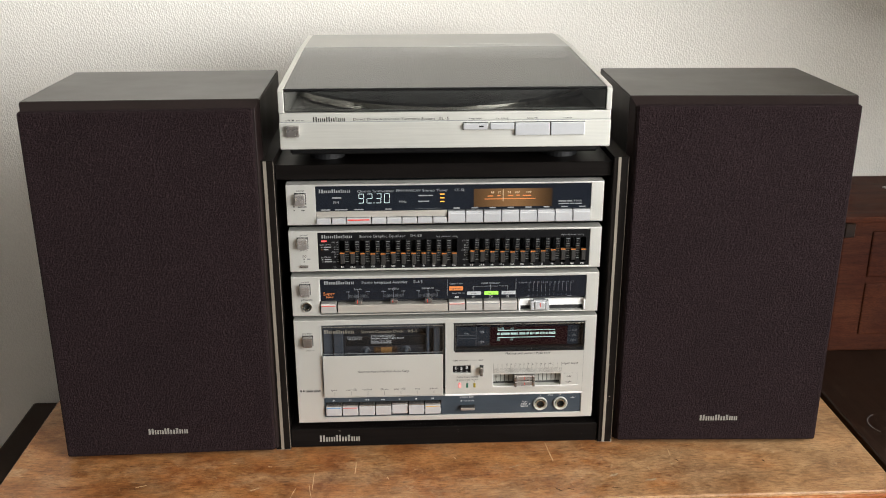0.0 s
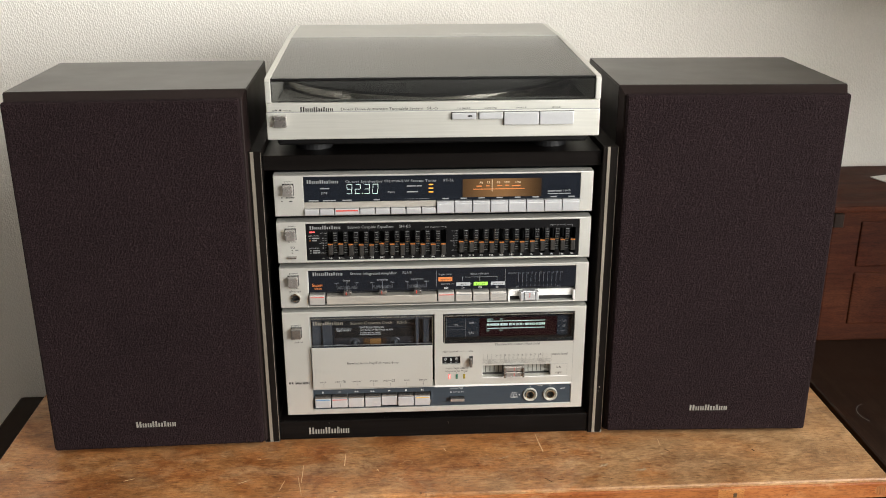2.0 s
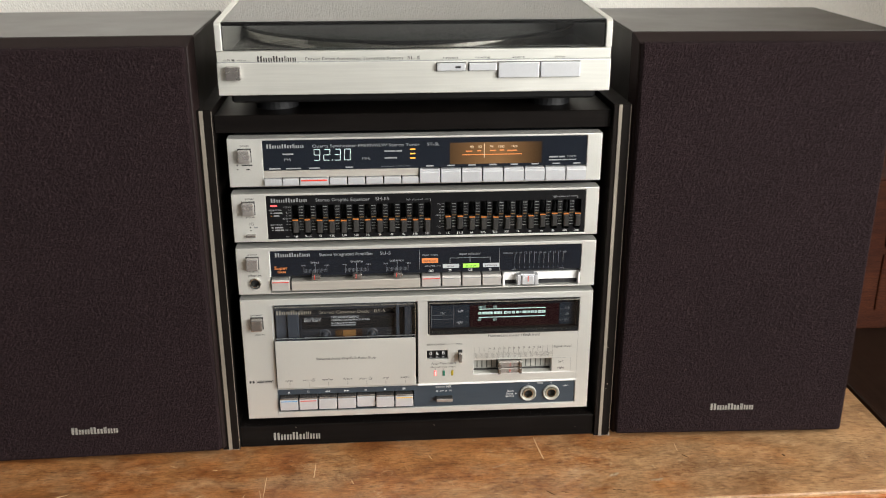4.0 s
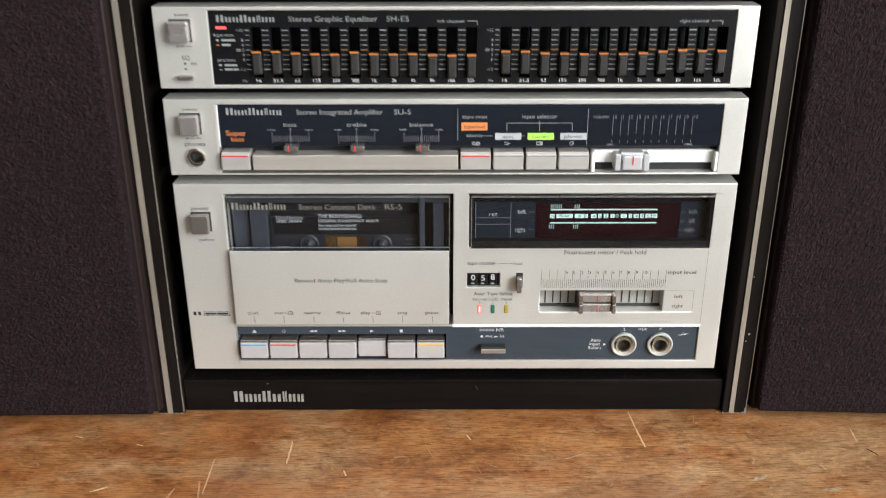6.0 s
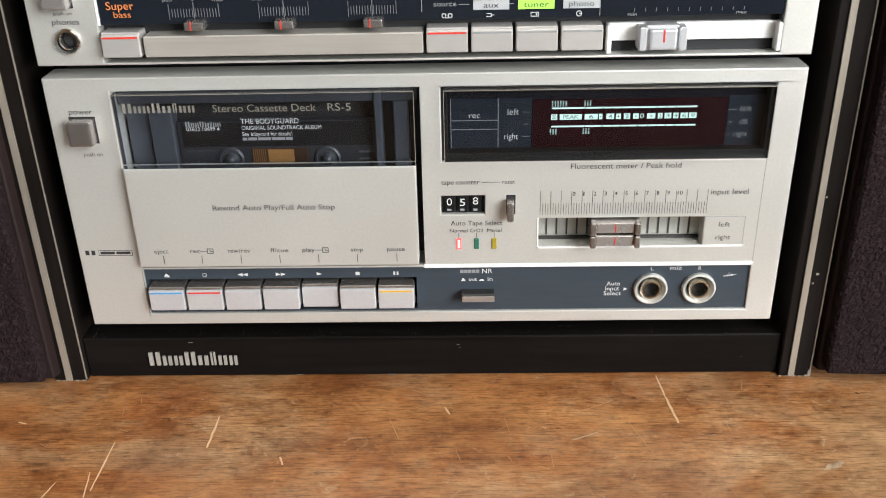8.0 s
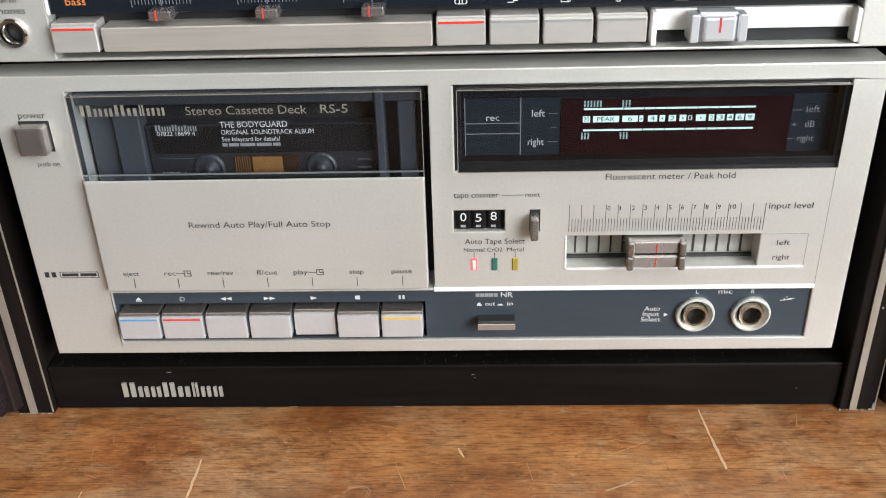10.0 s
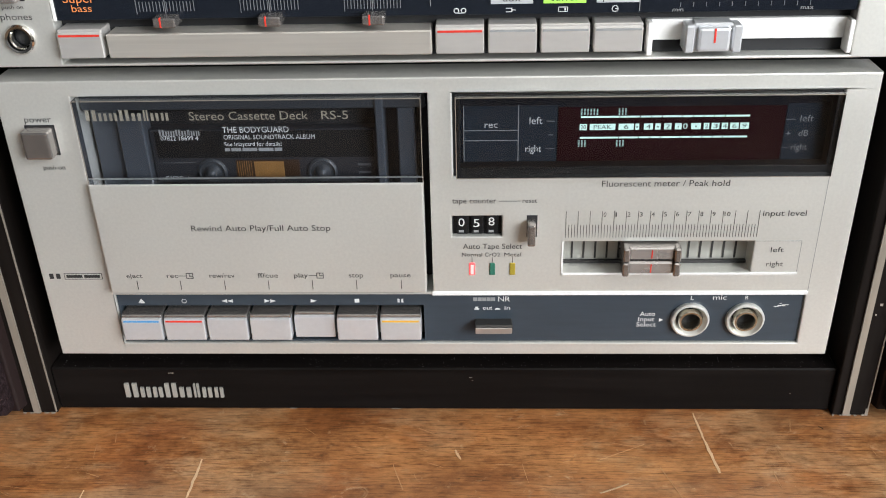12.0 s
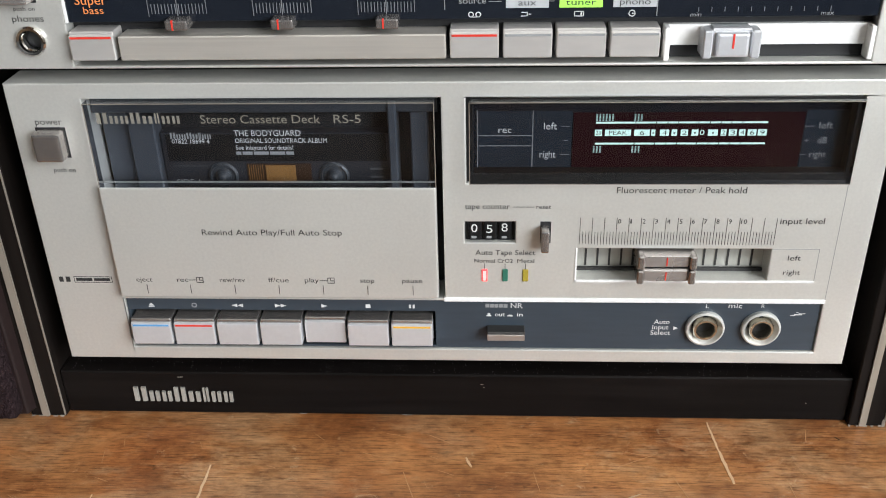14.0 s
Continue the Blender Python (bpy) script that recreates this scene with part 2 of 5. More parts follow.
MAT = {
    "wall": wallpaper("white_woven_wallpaper"),
    # Dark grey chosen to cut bounced light and reflections from unseen walls.
    "plaster": plain("unseen_dark_plaster", (0.125, 0.125, 0.125), 0.8, 0, 0.1, 60),
    "knob": plain("dark_satin_knob", (0.39, 0.36, 0.34), 0.26, 0.85, 0.08, 500, (0.2, 1, 1), 0.06),
    "ceiling": plain("white_ceiling_paint", (0.62, 0.60, 0.56), 0.8),
    "floor": wood("oak_floor", (0.07, 0.045, 0.026), (0.115, 0.077, 0.047), (0.165, 0.113, 0.072), "y", 0.4, 0.5),
    "silver": plain("champagne_silver_panel", (0.69, 0.683, 0.640), 0.38, 0.6, 0.035, 900, (1, 1, 1), 0.04),
    "silver_brush": plain("brushed_champagne_panel", (0.675, 0.670, 0.622), 0.42, 0.65, 0.05, 700, (0.03, 1, 1), 0.05),
    "rear_grey": plain("silver_grey_paint", (0.47, 0.47, 0.45), 0.4, 0.6, 0.04, 500),
    "key": plain("satin_metal_key", (0.66, 0.635, 0.605), 0.32, 0.6, 0.03, 500, (0.2, 1, 1), 0.06),
    "key_light": plain("pale_satin_key", (0.67, 0.68, 0.70), 0.32, 0.55, 0.025, 700, (1, 1, 1), 0.03),
    "bar": plain("satin_metal_bar", (0.68, 0.64, 0.58), 0.34, 0.65, 0.06, 600, (0.03, 1, 1), 0.06),
    "knob_face": plain("satin_slider_face", (0.50, 0.47, 0.45), 0.28, 0.75, 0.05, 500, (0.2, 1, 1), 0.05),
    # Guide grey tinted blue in place of the door glass's cool reflection.
    "guide": plain("reflection_tinted_door_guide", (0.040, 0.046, 0.055), 0.35, 0.0, 0.08),
    "track": plain("pale_metal_track", (0.42, 0.42, 0.385), 0.3, 0.5, 0.06, 500, (1, 1, 0.1), 0.04),
    "chrome": plain("chrome", (0.72, 0.70, 0.66), 0.12, 1.0, 0.03),
    "brass": plain("nickel_brass", (0.60, 0.56, 0.47), 0.24, 1.0, 0.05),
    "navy": plain("navy_grey_panel", (0.032, 0.043, 0.055), 0.38, 0.0, 0.08, 600, (0.1, 1, 1), 0.03),
    "deep_navy": plain("deep_navy_panel", (0.014, 0.021, 0.031), 0.3, 0.0, 0.08, spec=0.3),
    "black": plain("black_plastic", (0.006, 0.006, 0.0065), 0.45, 0.0, 0.1, spec=0.25),
    "gloss_panel": plain("gloss_black_panel", (0.009, 0.0115, 0.017), 0.07, 0.0, 0.1),
    "eq_panel": plain("satin_black_panel", (0.0055, 0.0055, 0.0062), 0.4, 0.0, 0.1, spec=0.16),
    "pit": plain("black_recess", (0.005, 0.005, 0.006), 0.6),
    "slider": plain("dark_metal_slider", (0.05, 0.048, 0.046), 0.35, 0.5),
    # Slightly blue: carries the cool reflection seen in the cassette well.
    "case": plain("dark_grey_case", (0.026, 0.030, 0.035), 0.42),
    "rack": plain("black_brown_veneer", (0.009, 0.007, 0.006), 0.42, 0.0, 0.25, 300, (1, 1, 0.05), 0.1, 0, 0.09),
    "rack_h": plain("black_brown_veneer_across", (0.007, 0.0057, 0.0052), 0.36, 0.0, 0.25, 300, (0.05, 1, 1), 0.1, 0, 0.07),
    "strip": plain("champagne_inlay", (0.32, 0.28, 0.23), 0.35, 0.4, 0.15, 200, (1, 1, 0.1)),
    "chip": plain("bare_chipboard_edge", (0.28, 0.24, 0.20), 0.8),
    # Cabinet top in a lighter tone than the sides.
    "speaker_top": plain("lighter_brown_vinyl_veneer", (0.024, 0.0195, 0.0165), 0.32, 0.0, 0.12, 260, (0.08, 1, 1), 0.05),
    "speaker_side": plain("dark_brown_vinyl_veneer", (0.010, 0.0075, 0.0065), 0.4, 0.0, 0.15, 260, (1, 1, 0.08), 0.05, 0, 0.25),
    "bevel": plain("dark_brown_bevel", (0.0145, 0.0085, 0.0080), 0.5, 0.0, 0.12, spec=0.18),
    "cloth": cloth("grille_foam"),
    "white_ink": plain("white_ink", (0.60, 0.60, 0.585), 0.6),
    "grey_ink": plain("grey_ink", (0.24, 0.245, 0.245), 0.6),
    "dim_ink": plain("dim_grey_ink", (0.13, 0.135, 0.145), 0.6),
    "cream_ink": plain("cream_ink", (0.29, 0.255, 0.195), 0.5),
    "black_ink": plain("dark_ink", (0.022, 0.021, 0.02), 0.6),
    "red": plain("red_paint", (0.62, 0.035, 0.02), 0.4),
    "blue": plain("blue_paint", (0.08, 0.28, 0.55), 0.4),
    "yellow": plain("yellow_paint", (0.72, 0.42, 0.03), 0.4),
    "orange": plain("orange_paint", (0.40, 0.13, 0.03), 0.4),
    "badge": plain("cast_badge_metal", (0.40, 0.39, 0.35), 0.32, 0.35),
    "dead_grey": plain("dark_grey_print", (0.09, 0.09, 0.095), 0.6),
    "dead_green": plain("unlit_green_lens", (0.03, 0.13, 0.09), 0.2),
    "dead_yellow": plain("unlit_yellow_lens", (0.30, 0.23, 0.03), 0.2),
    "window_red": plain("maroon_filter", (0.015, 0.0018, 0.0042), 0.35, spec=0.1),
    "tape": plain("brown_tape", (0.035, 0.018, 0.010), 0.3, 0, 0.3, 120, (1, 1, 0.05)),
    "amber": plain("amber_plastic", (0.20, 0.10, 0.03), 0.4),
    # Black shell with the window's bluish reflection mixed into its colour.
    "cassette": plain("black_cassette_shell", (0.017, 0.019, 0.023), 0.3),
    "white": plain("white_plastic", (0.72, 0.71, 0.69), 0.4),
    "label_off": plain("unlit_label_lens", (0.42, 0.43, 0.44), 0.35),
    "record": plain("black_vinyl_record", (0.012, 0.012, 0.013), 0.16),
    "deck_plate": plain("silver_deck_plate", (0.42, 0.41, 0.39), 0.25, 0.7),
    "vfd": glow("cyan_white_display", (0.72, 1.0, 0.90), 1.25),
    "vfd_dim": glow("cyan_white_display_dim", (0.62, 0.95, 0.88), 0.75),
    "digits": glow("pale_digits", (0.84, 1.0, 0.94), 0.75),
    "led_green": glow("green_lamp", (0.45, 1.0, 0.12), 0.85),
    "led_red": glow("red_lamp", (1.0, 0.10, 0.10), 1.4),
    "led_pink": glow("red_lamp_core", (1.0, 0.55, 0.52), 1.1),
    "led_orange": glow("orange_lamp", (1.0, 0.42, 0.05), 1.3),
    "lit_orange": glow("lit_orange_label", (0.95, 0.30, 0.08), 0.55),
    "lit_cream": glow("lit_cream_print", (1.0, 0.72, 0.45), 0.55),
    "dial": dial_glow("amber_dial_glow_and_reflection"),
    "smoke": glass("smoked_acrylic", (0.62, 0.62, 0.61), 1.9, 0.014),
    "door_glass": glass("smoked_door_glass", (0.88, 0.90, 0.93), 1.5, 0.02),
    "meter_glass": glass("clear_meter_glass", (0.78, 0.80, 0.82), 1.5, 0.02),
    "top_wood": wood("worn_honey_table_top", (0.300, 0.126, 0.046), (0.375, 0.174, 0.066), (0.445, 0.230, 0.097), "x", 0.34, 0.8, 0.85, (0.50, 0.345, 0.195), 0.4, (0.46, 0.31, 0.17)),
    "edge_wood": wood("honey_edge_wood", (0.28, 0.10, 0.03), (0.46, 0.20, 0.065), (0.60, 0.31, 0.125), "x", 0.36, 1.0, 0.6),
    "front_wood": wood("red_honey_front_wood", (0.20, 0.062, 0.018), (0.36, 0.125, 0.038), (0.50, 0.22, 0.085), "x", 0.38, 0.7, 0.9, (0.50, 0.30, 0.15), 0.8),
    "leg_wood": wood("honey_leg_wood", (0.20, 0.08, 0.03), (0.34, 0.155, 0.06), (0.44, 0.23, 0.10), "z", 0.4, 1.0, 0.6),
    "red_wood": wood("red_brown_cabinet_wood", (0.030, 0.0080, 0.0034), (0.060, 0.0160, 0.0066), (0.095, 0.028, 0.0115), "x", 0.6, 1.0, 0.8, spec=0.15),
    "dark_wood": wood("dark_desk_wood", (0.011, 0.006, 0.0038), (0.020, 0.0105, 0.0068), (0.03, 0.017, 0.011), "y", 0.38, 1.0, 0.6, spec=0.2),
    "scratch": plain("bare_wood_scratch", (0.58, 0.39, 0.225), 0.7),
    "faint": plain("faint_scratch", (0.40, 0.22, 0.10), 0.6),
    "worn": plain("worn_varnish", (0.40, 0.29, 0.18), 0.55, 0, 0.25, 300),
    "dent": plain("dark_dent", (0.08, 0.045, 0.02), 0.7),
    "dust": plain("grey_dust", (0.12, 0.115, 0.11), 0.9),
}


# ---- building helpers (millimetres in, metres out) ----
def empty_thing(name, at, turn, label, category, group=""):
    ob = new(name)
    ob.empty_display_size = 0.02
    ob.matrix_world = pose(*at, 0, 0, turn)
    return tagged(ob, label, category, group)


def part(name, bm, material, parent=None, label=""):
    me = bpy.data.meshes.new(name)
    bmesh.ops.recalc_face_normals(bm, faces=bm.faces)
    bm.to_mesh(me)
    bm.free()
    me.materials.append(MAT[material])
    ob = new(name, me)
    if parent:
        ob.parent = parent
    return tagged(ob, label)


def add_box(bm, x0, x1, y0, y1, z0, z1, bev=0.0, seg=2):
    m = Matrix.LocRotScale(((x0 + x1) / 2000, (y0 + y1) / 2000, (z0 + z1) / 2000), None, ((x1 - x0) / 1000, (y1 - y0) / 1000, (z1 - z0) / 1000))
    verts = bmesh.ops.create_cube(bm, size=1, matrix=m)["verts"]
    if bev:
        edges = list({e for v in verts for e in v.link_edges})
        bmesh.ops.bevel(bm, geom=edges, offset=bev / 1000, segments=seg, profile=0.6, affect="EDGES")
    return verts


def box(name, parent, material, x0, x1, y0, y1, z0, z1, bev=0.3, seg=1, label=""):
    bm = bmesh.new()
    add_box(bm, x0, x1, y0, y1, z0, z1, bev, seg)
    return part(name, bm, material, parent, label)


def boxes(name, parent, material, items, bev=0.0, label=""):
    """Several small marks of one printed pattern as one mesh."""
    bm = bmesh.new()
    for b in items:
        add_box(bm, *b, bev, 1)
    return tagged(part(name, bm, material, parent, label), kind="stuff" if len(items) > 1 else "")


def lathe(name, parent, material, profile, cx, cz, seg=40, label=""):
    """Profile of (radius, y) turned about the axis along y through (cx, cz)."""
    bm = bmesh.new()
    rings = []
    for r, y in profile:
        rings.append([bm.verts.new(((cx + r * math.cos(2 * math.pi * k / seg)) / 1000, y / 1000, (cz + r * math.sin(2 * math.pi * k / seg)) / 1000)) for k in range(seg)])
    for a, b in zip(rings, rings[1:]):
        for k in range(seg):
            bm.faces.new((a[k], a[(k + 1) % seg], b[(k + 1) % seg], b[k]))
    bm.faces.new(rings[-1])
    return part(name, bm, material, parent, label)


def plate(name, parent, material, outer, holes, y0, y1, bev=0.4, label=""):
    """A panel x0, x1, z0, z1 from y0 (front) to y1 (back) with rectangular openings through it."""
    xs = sorted({outer[0], outer[1], *[h[i] for h in holes for i in (0, 1)]})
    zs = sorted({outer[2], outer[3], *[h[i] for h in holes for i in (2, 3)]})
    bm = bmesh.new()
    grid = {}

    def vert(i, j, y):
        if (i, j, y) not in grid:
            grid[i, j, y] = bm.verts.new((xs[i] / 1000, y / 1000, zs[j] / 1000))
        return grid[i, j, y]

    def solid(i, j):
        if not (0 <= i < len(xs) - 1 and 0 <= j < len(zs) - 1):
            return False
        cx, cz = (xs[i] + xs[i + 1]) / 2, (zs[j] + zs[j + 1]) / 2
        return not any(h[0] < cx < h[1] and h[2] < cz < h[3] for h in holes)

    for i in range(len(xs) - 1):
        for j in range(len(zs) - 1):
            if not solid(i, j):
                continue
            for y in (y0, y1):
                bm.faces.new([vert(a, b, y) for a, b in ((i, j), (i + 1, j), (i + 1, j + 1), (i, j + 1))])
            for (di, dj), (a, b) in (((-1, 0), ((i, j), (i, j + 1))), ((1, 0), ((i + 1, j), (i + 1, j + 1))), ((0, -1), ((i, j), (i + 1, j))), ((0, 1), ((i, j + 1), (i + 1, j + 1)))):
                if not solid(i + di, j + dj):
                    bm.faces.new((vert(*a, y0), vert(*b, y0), vert(*b, y1), vert(*a, y1)))
    bmesh.ops.recalc_face_normals(bm, faces=bm.faces)
    if bev:
        edges = [e for e in bm.edges if len(e.link_faces) == 2 and e.calc_face_angle(0) > 0.5 and all(v.co.y < (y0 + 0.01) / 1000 for v in e.verts)]
        bmesh.ops.bevel(bm, geom=edges, offset=bev / 1000, segments=2, profile=0.6, affect="EDGES")
    return part(name, bm, material, parent, label)


def font_mesh(s):
    cu = bpy.data.curves.new("lettering", "FONT")
    cu.body, cu.resolution_u = s, 3
    ob = new("lettering", cu)
    bpy.context.view_layer.update()
    me = bpy.data.meshes.new_from_object(ob.evaluated_get(bpy.context.evaluated_depsgraph_get()))
    bpy.data.objects.remove(ob)
    bpy.data.curves.remove(cu)
    return me


CAP = max(v.co.y for v in font_mesh("H").vertices)


def text(parent, s, x0, x1, base, h, y, material, name="lettering"):
    """Flat lettering from x0 to x1 on its base line, with capitals h high, facing -y."""
    me = font_mesh(s)
    if s == "1":
        x1 = x0 + 0.4 * (x1 - x0)
    lo, hi = min(v.co.x for v in me.vertices), max(v.co.x for v in me.vertices)
    for v in me.vertices:
        v.co = ((x0 + (v.co.x - lo) / (hi - lo) * (x1 - x0)) / 1000, y / 1000, (base + v.co.y / CAP * h) / 1000)
    me.materials.append(MAT[material])
    ob = new(name, me)
    ob.parent = parent
    return ob


def brand(parent, x0, x1, base, h, y, material, depth=0.2, name="brand_mark"):
    """A maker's mark as a row of plain upright bars."""
    w = (1.15, 0.9, 0.85, 1.05, 1.05, 0.5, 0.85, 0.8)
    tall = (1, 0.7, 0.7, 1, 0.7, 0.98, 0.7, 0.7)
    k = (x1 - x0) / (sum(w) + 0.3 * 7)
    bm, x = bmesh.new(), x0
    for a, t in zip(w, tall):
        r, top, stem = x + a * k, base + h * t, 0.36 * a * k
        for b0, b1 in ((x, x + stem), (r - stem, r)):
            add_box(bm, b0, b1, y - depth, y, base, top)
        x += (a + 0.3) * k
    return tagged(part(name, bm, material, parent), kind="stuff")


def bars(parent, x0, x1, base, h, y, material, words=(1.0,), name="print_bar"):
    """Writing too small to read: one bar a word."""
    gap = 0.12 * (x1 - x0) / max(1, len(words)) if len(words) > 1 else 0
    k = (x1 - x0 - gap * (len(words) - 1)) / sum(words)
    items, x = [], x0
    for w in words:
        items.append((x, x + w * k, y - 0.1, y, base, base + h))
        x += w * k + gap
    return boxes(name, parent, material, items)


def cylinder(bm, c, axis, r, d, seg=32):
    rot = {"x": Euler((0, math.pi / 2, 0)), "y": Euler((math.pi / 2, 0, 0)), "z": Euler((0, 0, 0))}[axis]
    m = Matrix.LocRotScale([q / 1000 for q in c], rot, None)
    bmesh.ops.create_cone(bm, cap_ends=True, segments=seg, radius1=r / 1000, radius2=r / 1000, depth=d / 1000, matrix=m)


def prism(name, parent, material, outline, x0, x1, bev=0.0, label=""):
    """An outline of (y, z) drawn out from x0 to x1."""
    bm = bmesh.new()
    a = [bm.verts.new((x0 / 1000, y / 1000, z / 1000)) for y, z in outline]
    b = [bm.verts.new((x1 / 1000, y / 1000, z / 1000)) for y, z in outline]
    bm.faces.new(a), bm.faces.new(b)
    for i in range(len(a)):
        j = (i + 1) % len(a)
        bm.faces.new((a[i], a[j], b[j], b[i]))
    bmesh.ops.recalc_face_normals(bm, faces=bm.faces)
    if bev:
        bmesh.ops.bevel(bm, geom=list(bm.edges), offset=bev / 1000, segments=2, profile=0.6, affect="EDGES")
    return part(name, bm, material, parent, label)


# ---- the room ----
def structure(name, material, x0, x1, y0, y1, z0, z1, label):
    bm = bmesh.new()
    add_box(bm, *[1000 * q for q in (x0, x1, y0, y1, z0, z1)])
    return tagged(part(name, bm, material), label, kind="structure")


T = 0.12
structure("wall_north", "wall", RX0 - T, RX1 + T, RY1, RY1 + T, RZ0, RZ1, "white wall with woven glass-fibre wallpaper")
# Unseen west and south walls, added dark to limit bounced light.
structure("wall_west", "plaster", RX0 - T, RX0, RY0, RY1, RZ0, RZ1, "unseen side wall, added in dark grey to limit bounced light")
structure("wall_south", "plaster", RX0 - T, RX1 + T, RY0 - T, RY0, RZ0, RZ1, "unseen wall behind the camera, added in dark grey to limit bounced light")
# Unseen block added to keep window light off the right of the wall.
structure("shade_block", "wall", 0.80, RX1, -0.30, RY1, 0.36, RZ1, "unseen white papered block, added to shade the right of the wall")
structure("floor", "floor", RX0 - T, RX1 + T, RY0 - T, RY1 + T, RZ0 - 0.1, RZ0, "oak floor boards")
structure("ceiling", "ceiling", RX0 - T, RX1 + T, RY0 - T, RY1 + T, RZ1, RZ1 + 0.1, "white painted ceiling")
W = [1000 * q for q in WIN]


def across(ob, x):
    """Turns a panel that was built across y into one across x, its front at x."""
    for v in ob.data.vertices:
        v.co = (x + v.co.y, v.co.x, v.co.z)
    return ob


east = across(plate("wall_east", None, "wall", (1000 * RY0, 1000 * RY1, 1000 * RZ0, 1000 * RZ1), [W], 0, 1000 * T, 0), RX1)
tagged(east, "white papered wall with a window", kind="structure")
window = tagged(new("window_1"), "white framed window", kind="structure")
mid = (W[0] + W[1]) / 2
across(plate("window_frame", window, "white", tuple(W), [(W[0] + 50, mid - 30, W[2] + 50, W[3] - 50), (mid + 30, W[1] - 50, W[2] + 50, W[3] - 50)], 60, 105, 0), RX1)


# ---- the dresser ----
def build_dresser():
    d = empty_thing("dresser", (0, 0, RZ0), 0, "worn honey-brown wooden dresser with a scratched top", "dresser")
    o = -1000 * RZ0
    bm = bmesh.new()
    add_box(bm, -432, 418, -97, 425, o - 21, o, 3.0, 3)
    top = part("top", bm, "top_wood", d, "scratched, stained wooden top")
    bm = bmesh.new()
    add_box(bm, 412, 429, -97.3, 424.7, o - 21.2, o + 0.2, 3.0, 3)
    part("end_cleat", bm, "top_wood", d)
    front = box("front_edge", d, "front_wood", -430, 427.5, -98.6, -95.5, o - 20, o - 3.5, 1.2, 2)
    peg = bmesh.new()
    cylinder(peg, (419, -98.3, o - 11.5), "y", 5.0, 1.2, 24)
    part("peg", peg, "leg_wood", front, "round wooden peg in the corner")
    box("bare_patch", front, "edge_wood", 262, 287, -98.75, -98.0, o - 19, o - 5, 0.1, 1, "pale bare patch")
    box("knot", front, "dent", 276.5, 280.5, -98.9, -98.2, o - 14.5, o - 9.5, 0.4, 1, "small dark knot hole")
    for x in (-412, 380):
        for y in (-84, 372):
            box("leg", d, "leg_wood", x, x + 34, y, y + 34, 0, o - 21, 2, 2)
    box("upper_rail", d, "edge_wood", -378, 340, -82, -60, o - 30, o - 21.2, 0.8)
    for x0, x1 in ((-374, -2), (2, 374)):
        dr = box("drawer", d, "edge_wood", x0, x1, -80, -62, o - 150, o - 36, 2, 2)
        bm = bmesh.new()
        cylinder(bm, ((x0 + x1) / 2, -88, o - 93), "y", 13, 18, 24)
        part("knob", bm, "leg_wood", dr)
    box("lower_rail", d, "edge_wood", -378, 380, -80, -56, o - 182, o - 154, 1)
    box("body", d, "leg_wood", -406, 408, -60, 400, o - 640, o - 21.5, 1)
    return top


dresser_top = build_dresser()


def mark(name, label, material, x0, y0, x1, y1, w, lift=0.12):
    """A narrow scratch or dent on the dresser top, tapered at both ends."""
    a, b = Vector((x0, y0, 0)) / 1000, Vector((x1, y1, 0)) / 1000
    way = (b - a).normalized()
    side = Vector((-way.y, way.x, 0)) * w / 2900
    bm = bmesh.new()
    ring = []
    n = 7
    for k in range(n + 1):
        c = a.lerp(b, k / n) + side * random.uniform(-0.35, 0.35)
        f = math.sin(math.pi * (0.08 + 0.84 * k / n)) ** 0.5 * random.uniform(0.7, 1.2)
        ring.append((bm.verts.new(c + side * f + Vector((0, 0, lift / 1000))), bm.verts.new(c - side * f + Vector((0, 0, lift / 1000)))))
    for p, q in zip(ring, ring[1:]):
        bm.faces.new((p[0], q[0], q[1], p[1]))
    ext = bmesh.ops.extrude_face_region(bm, geom=list(bm.faces))["geom"]
    bmesh.ops.translate(bm, verts=[g for g in ext if isinstance(g, bmesh.types.BMVert)], vec=(0, 0, -0.0006))
    ob = part(name, bm, material, dresser_top, label)
    ob.location.z = -RZ0
    return ob


for q in ((102.3, 4.0, 103.6, -13, 1.3), (103.6, -13, 105.6, -31, 1.7), (-91, -25, -91.4, -46, 1.5), (6.7, -18.8, 8.8, -24.2, 1.3), (-16.8, -27.3, -12.1, -41, 0.6), (-131.2, -42, -131.1, -72, 0.9),
          (-146.7, -67, -150.6, -84, 0.8), (14, -72, 5.7, -81, 0.6), (-135, -61, -129.2, -93, 0.8), (226, -14, 225.3, -27, 0.9), (-8, -6, 1, -11, 0.4), (62, -24, 80, -15, 0.22), (84, -28, 92, -52, 0.5),
          (-60, -52, -58, -57, 1.2), (-215, -20, -209, -22, 0.9), (-178, -28, -174, -29.5, 1.2), (140, 0, 138.2, -7, 0.5), (45, -58.5, 50, -61, 0.4), (-300, -60, -290, -56, 1.4), (-190, -70, -182, -66, 1.6), (330, -30, 331.5, -45, 0.7)):
    mark("scratch", "pale scratch in the wooden top", "scratch" if q[4] > 0.75 else "faint", *q)
fine = random.Random(31)
for k in range(46):
    x, y = fine.uniform(-230, 260), fine.uniform(-92, 0)
    turn, long = fine.choice((-1.35, -1.2, 1.3, 0.5, 0.1)) + fine.uniform(-0.25, 0.25), fine.uniform(3, 13)
    mark("scratch", "", "faint", x, y, x + long * math.cos(turn), max(-94, y - long * abs(math.sin(turn))), fine.uniform(0.14, 0.4), 0.06)
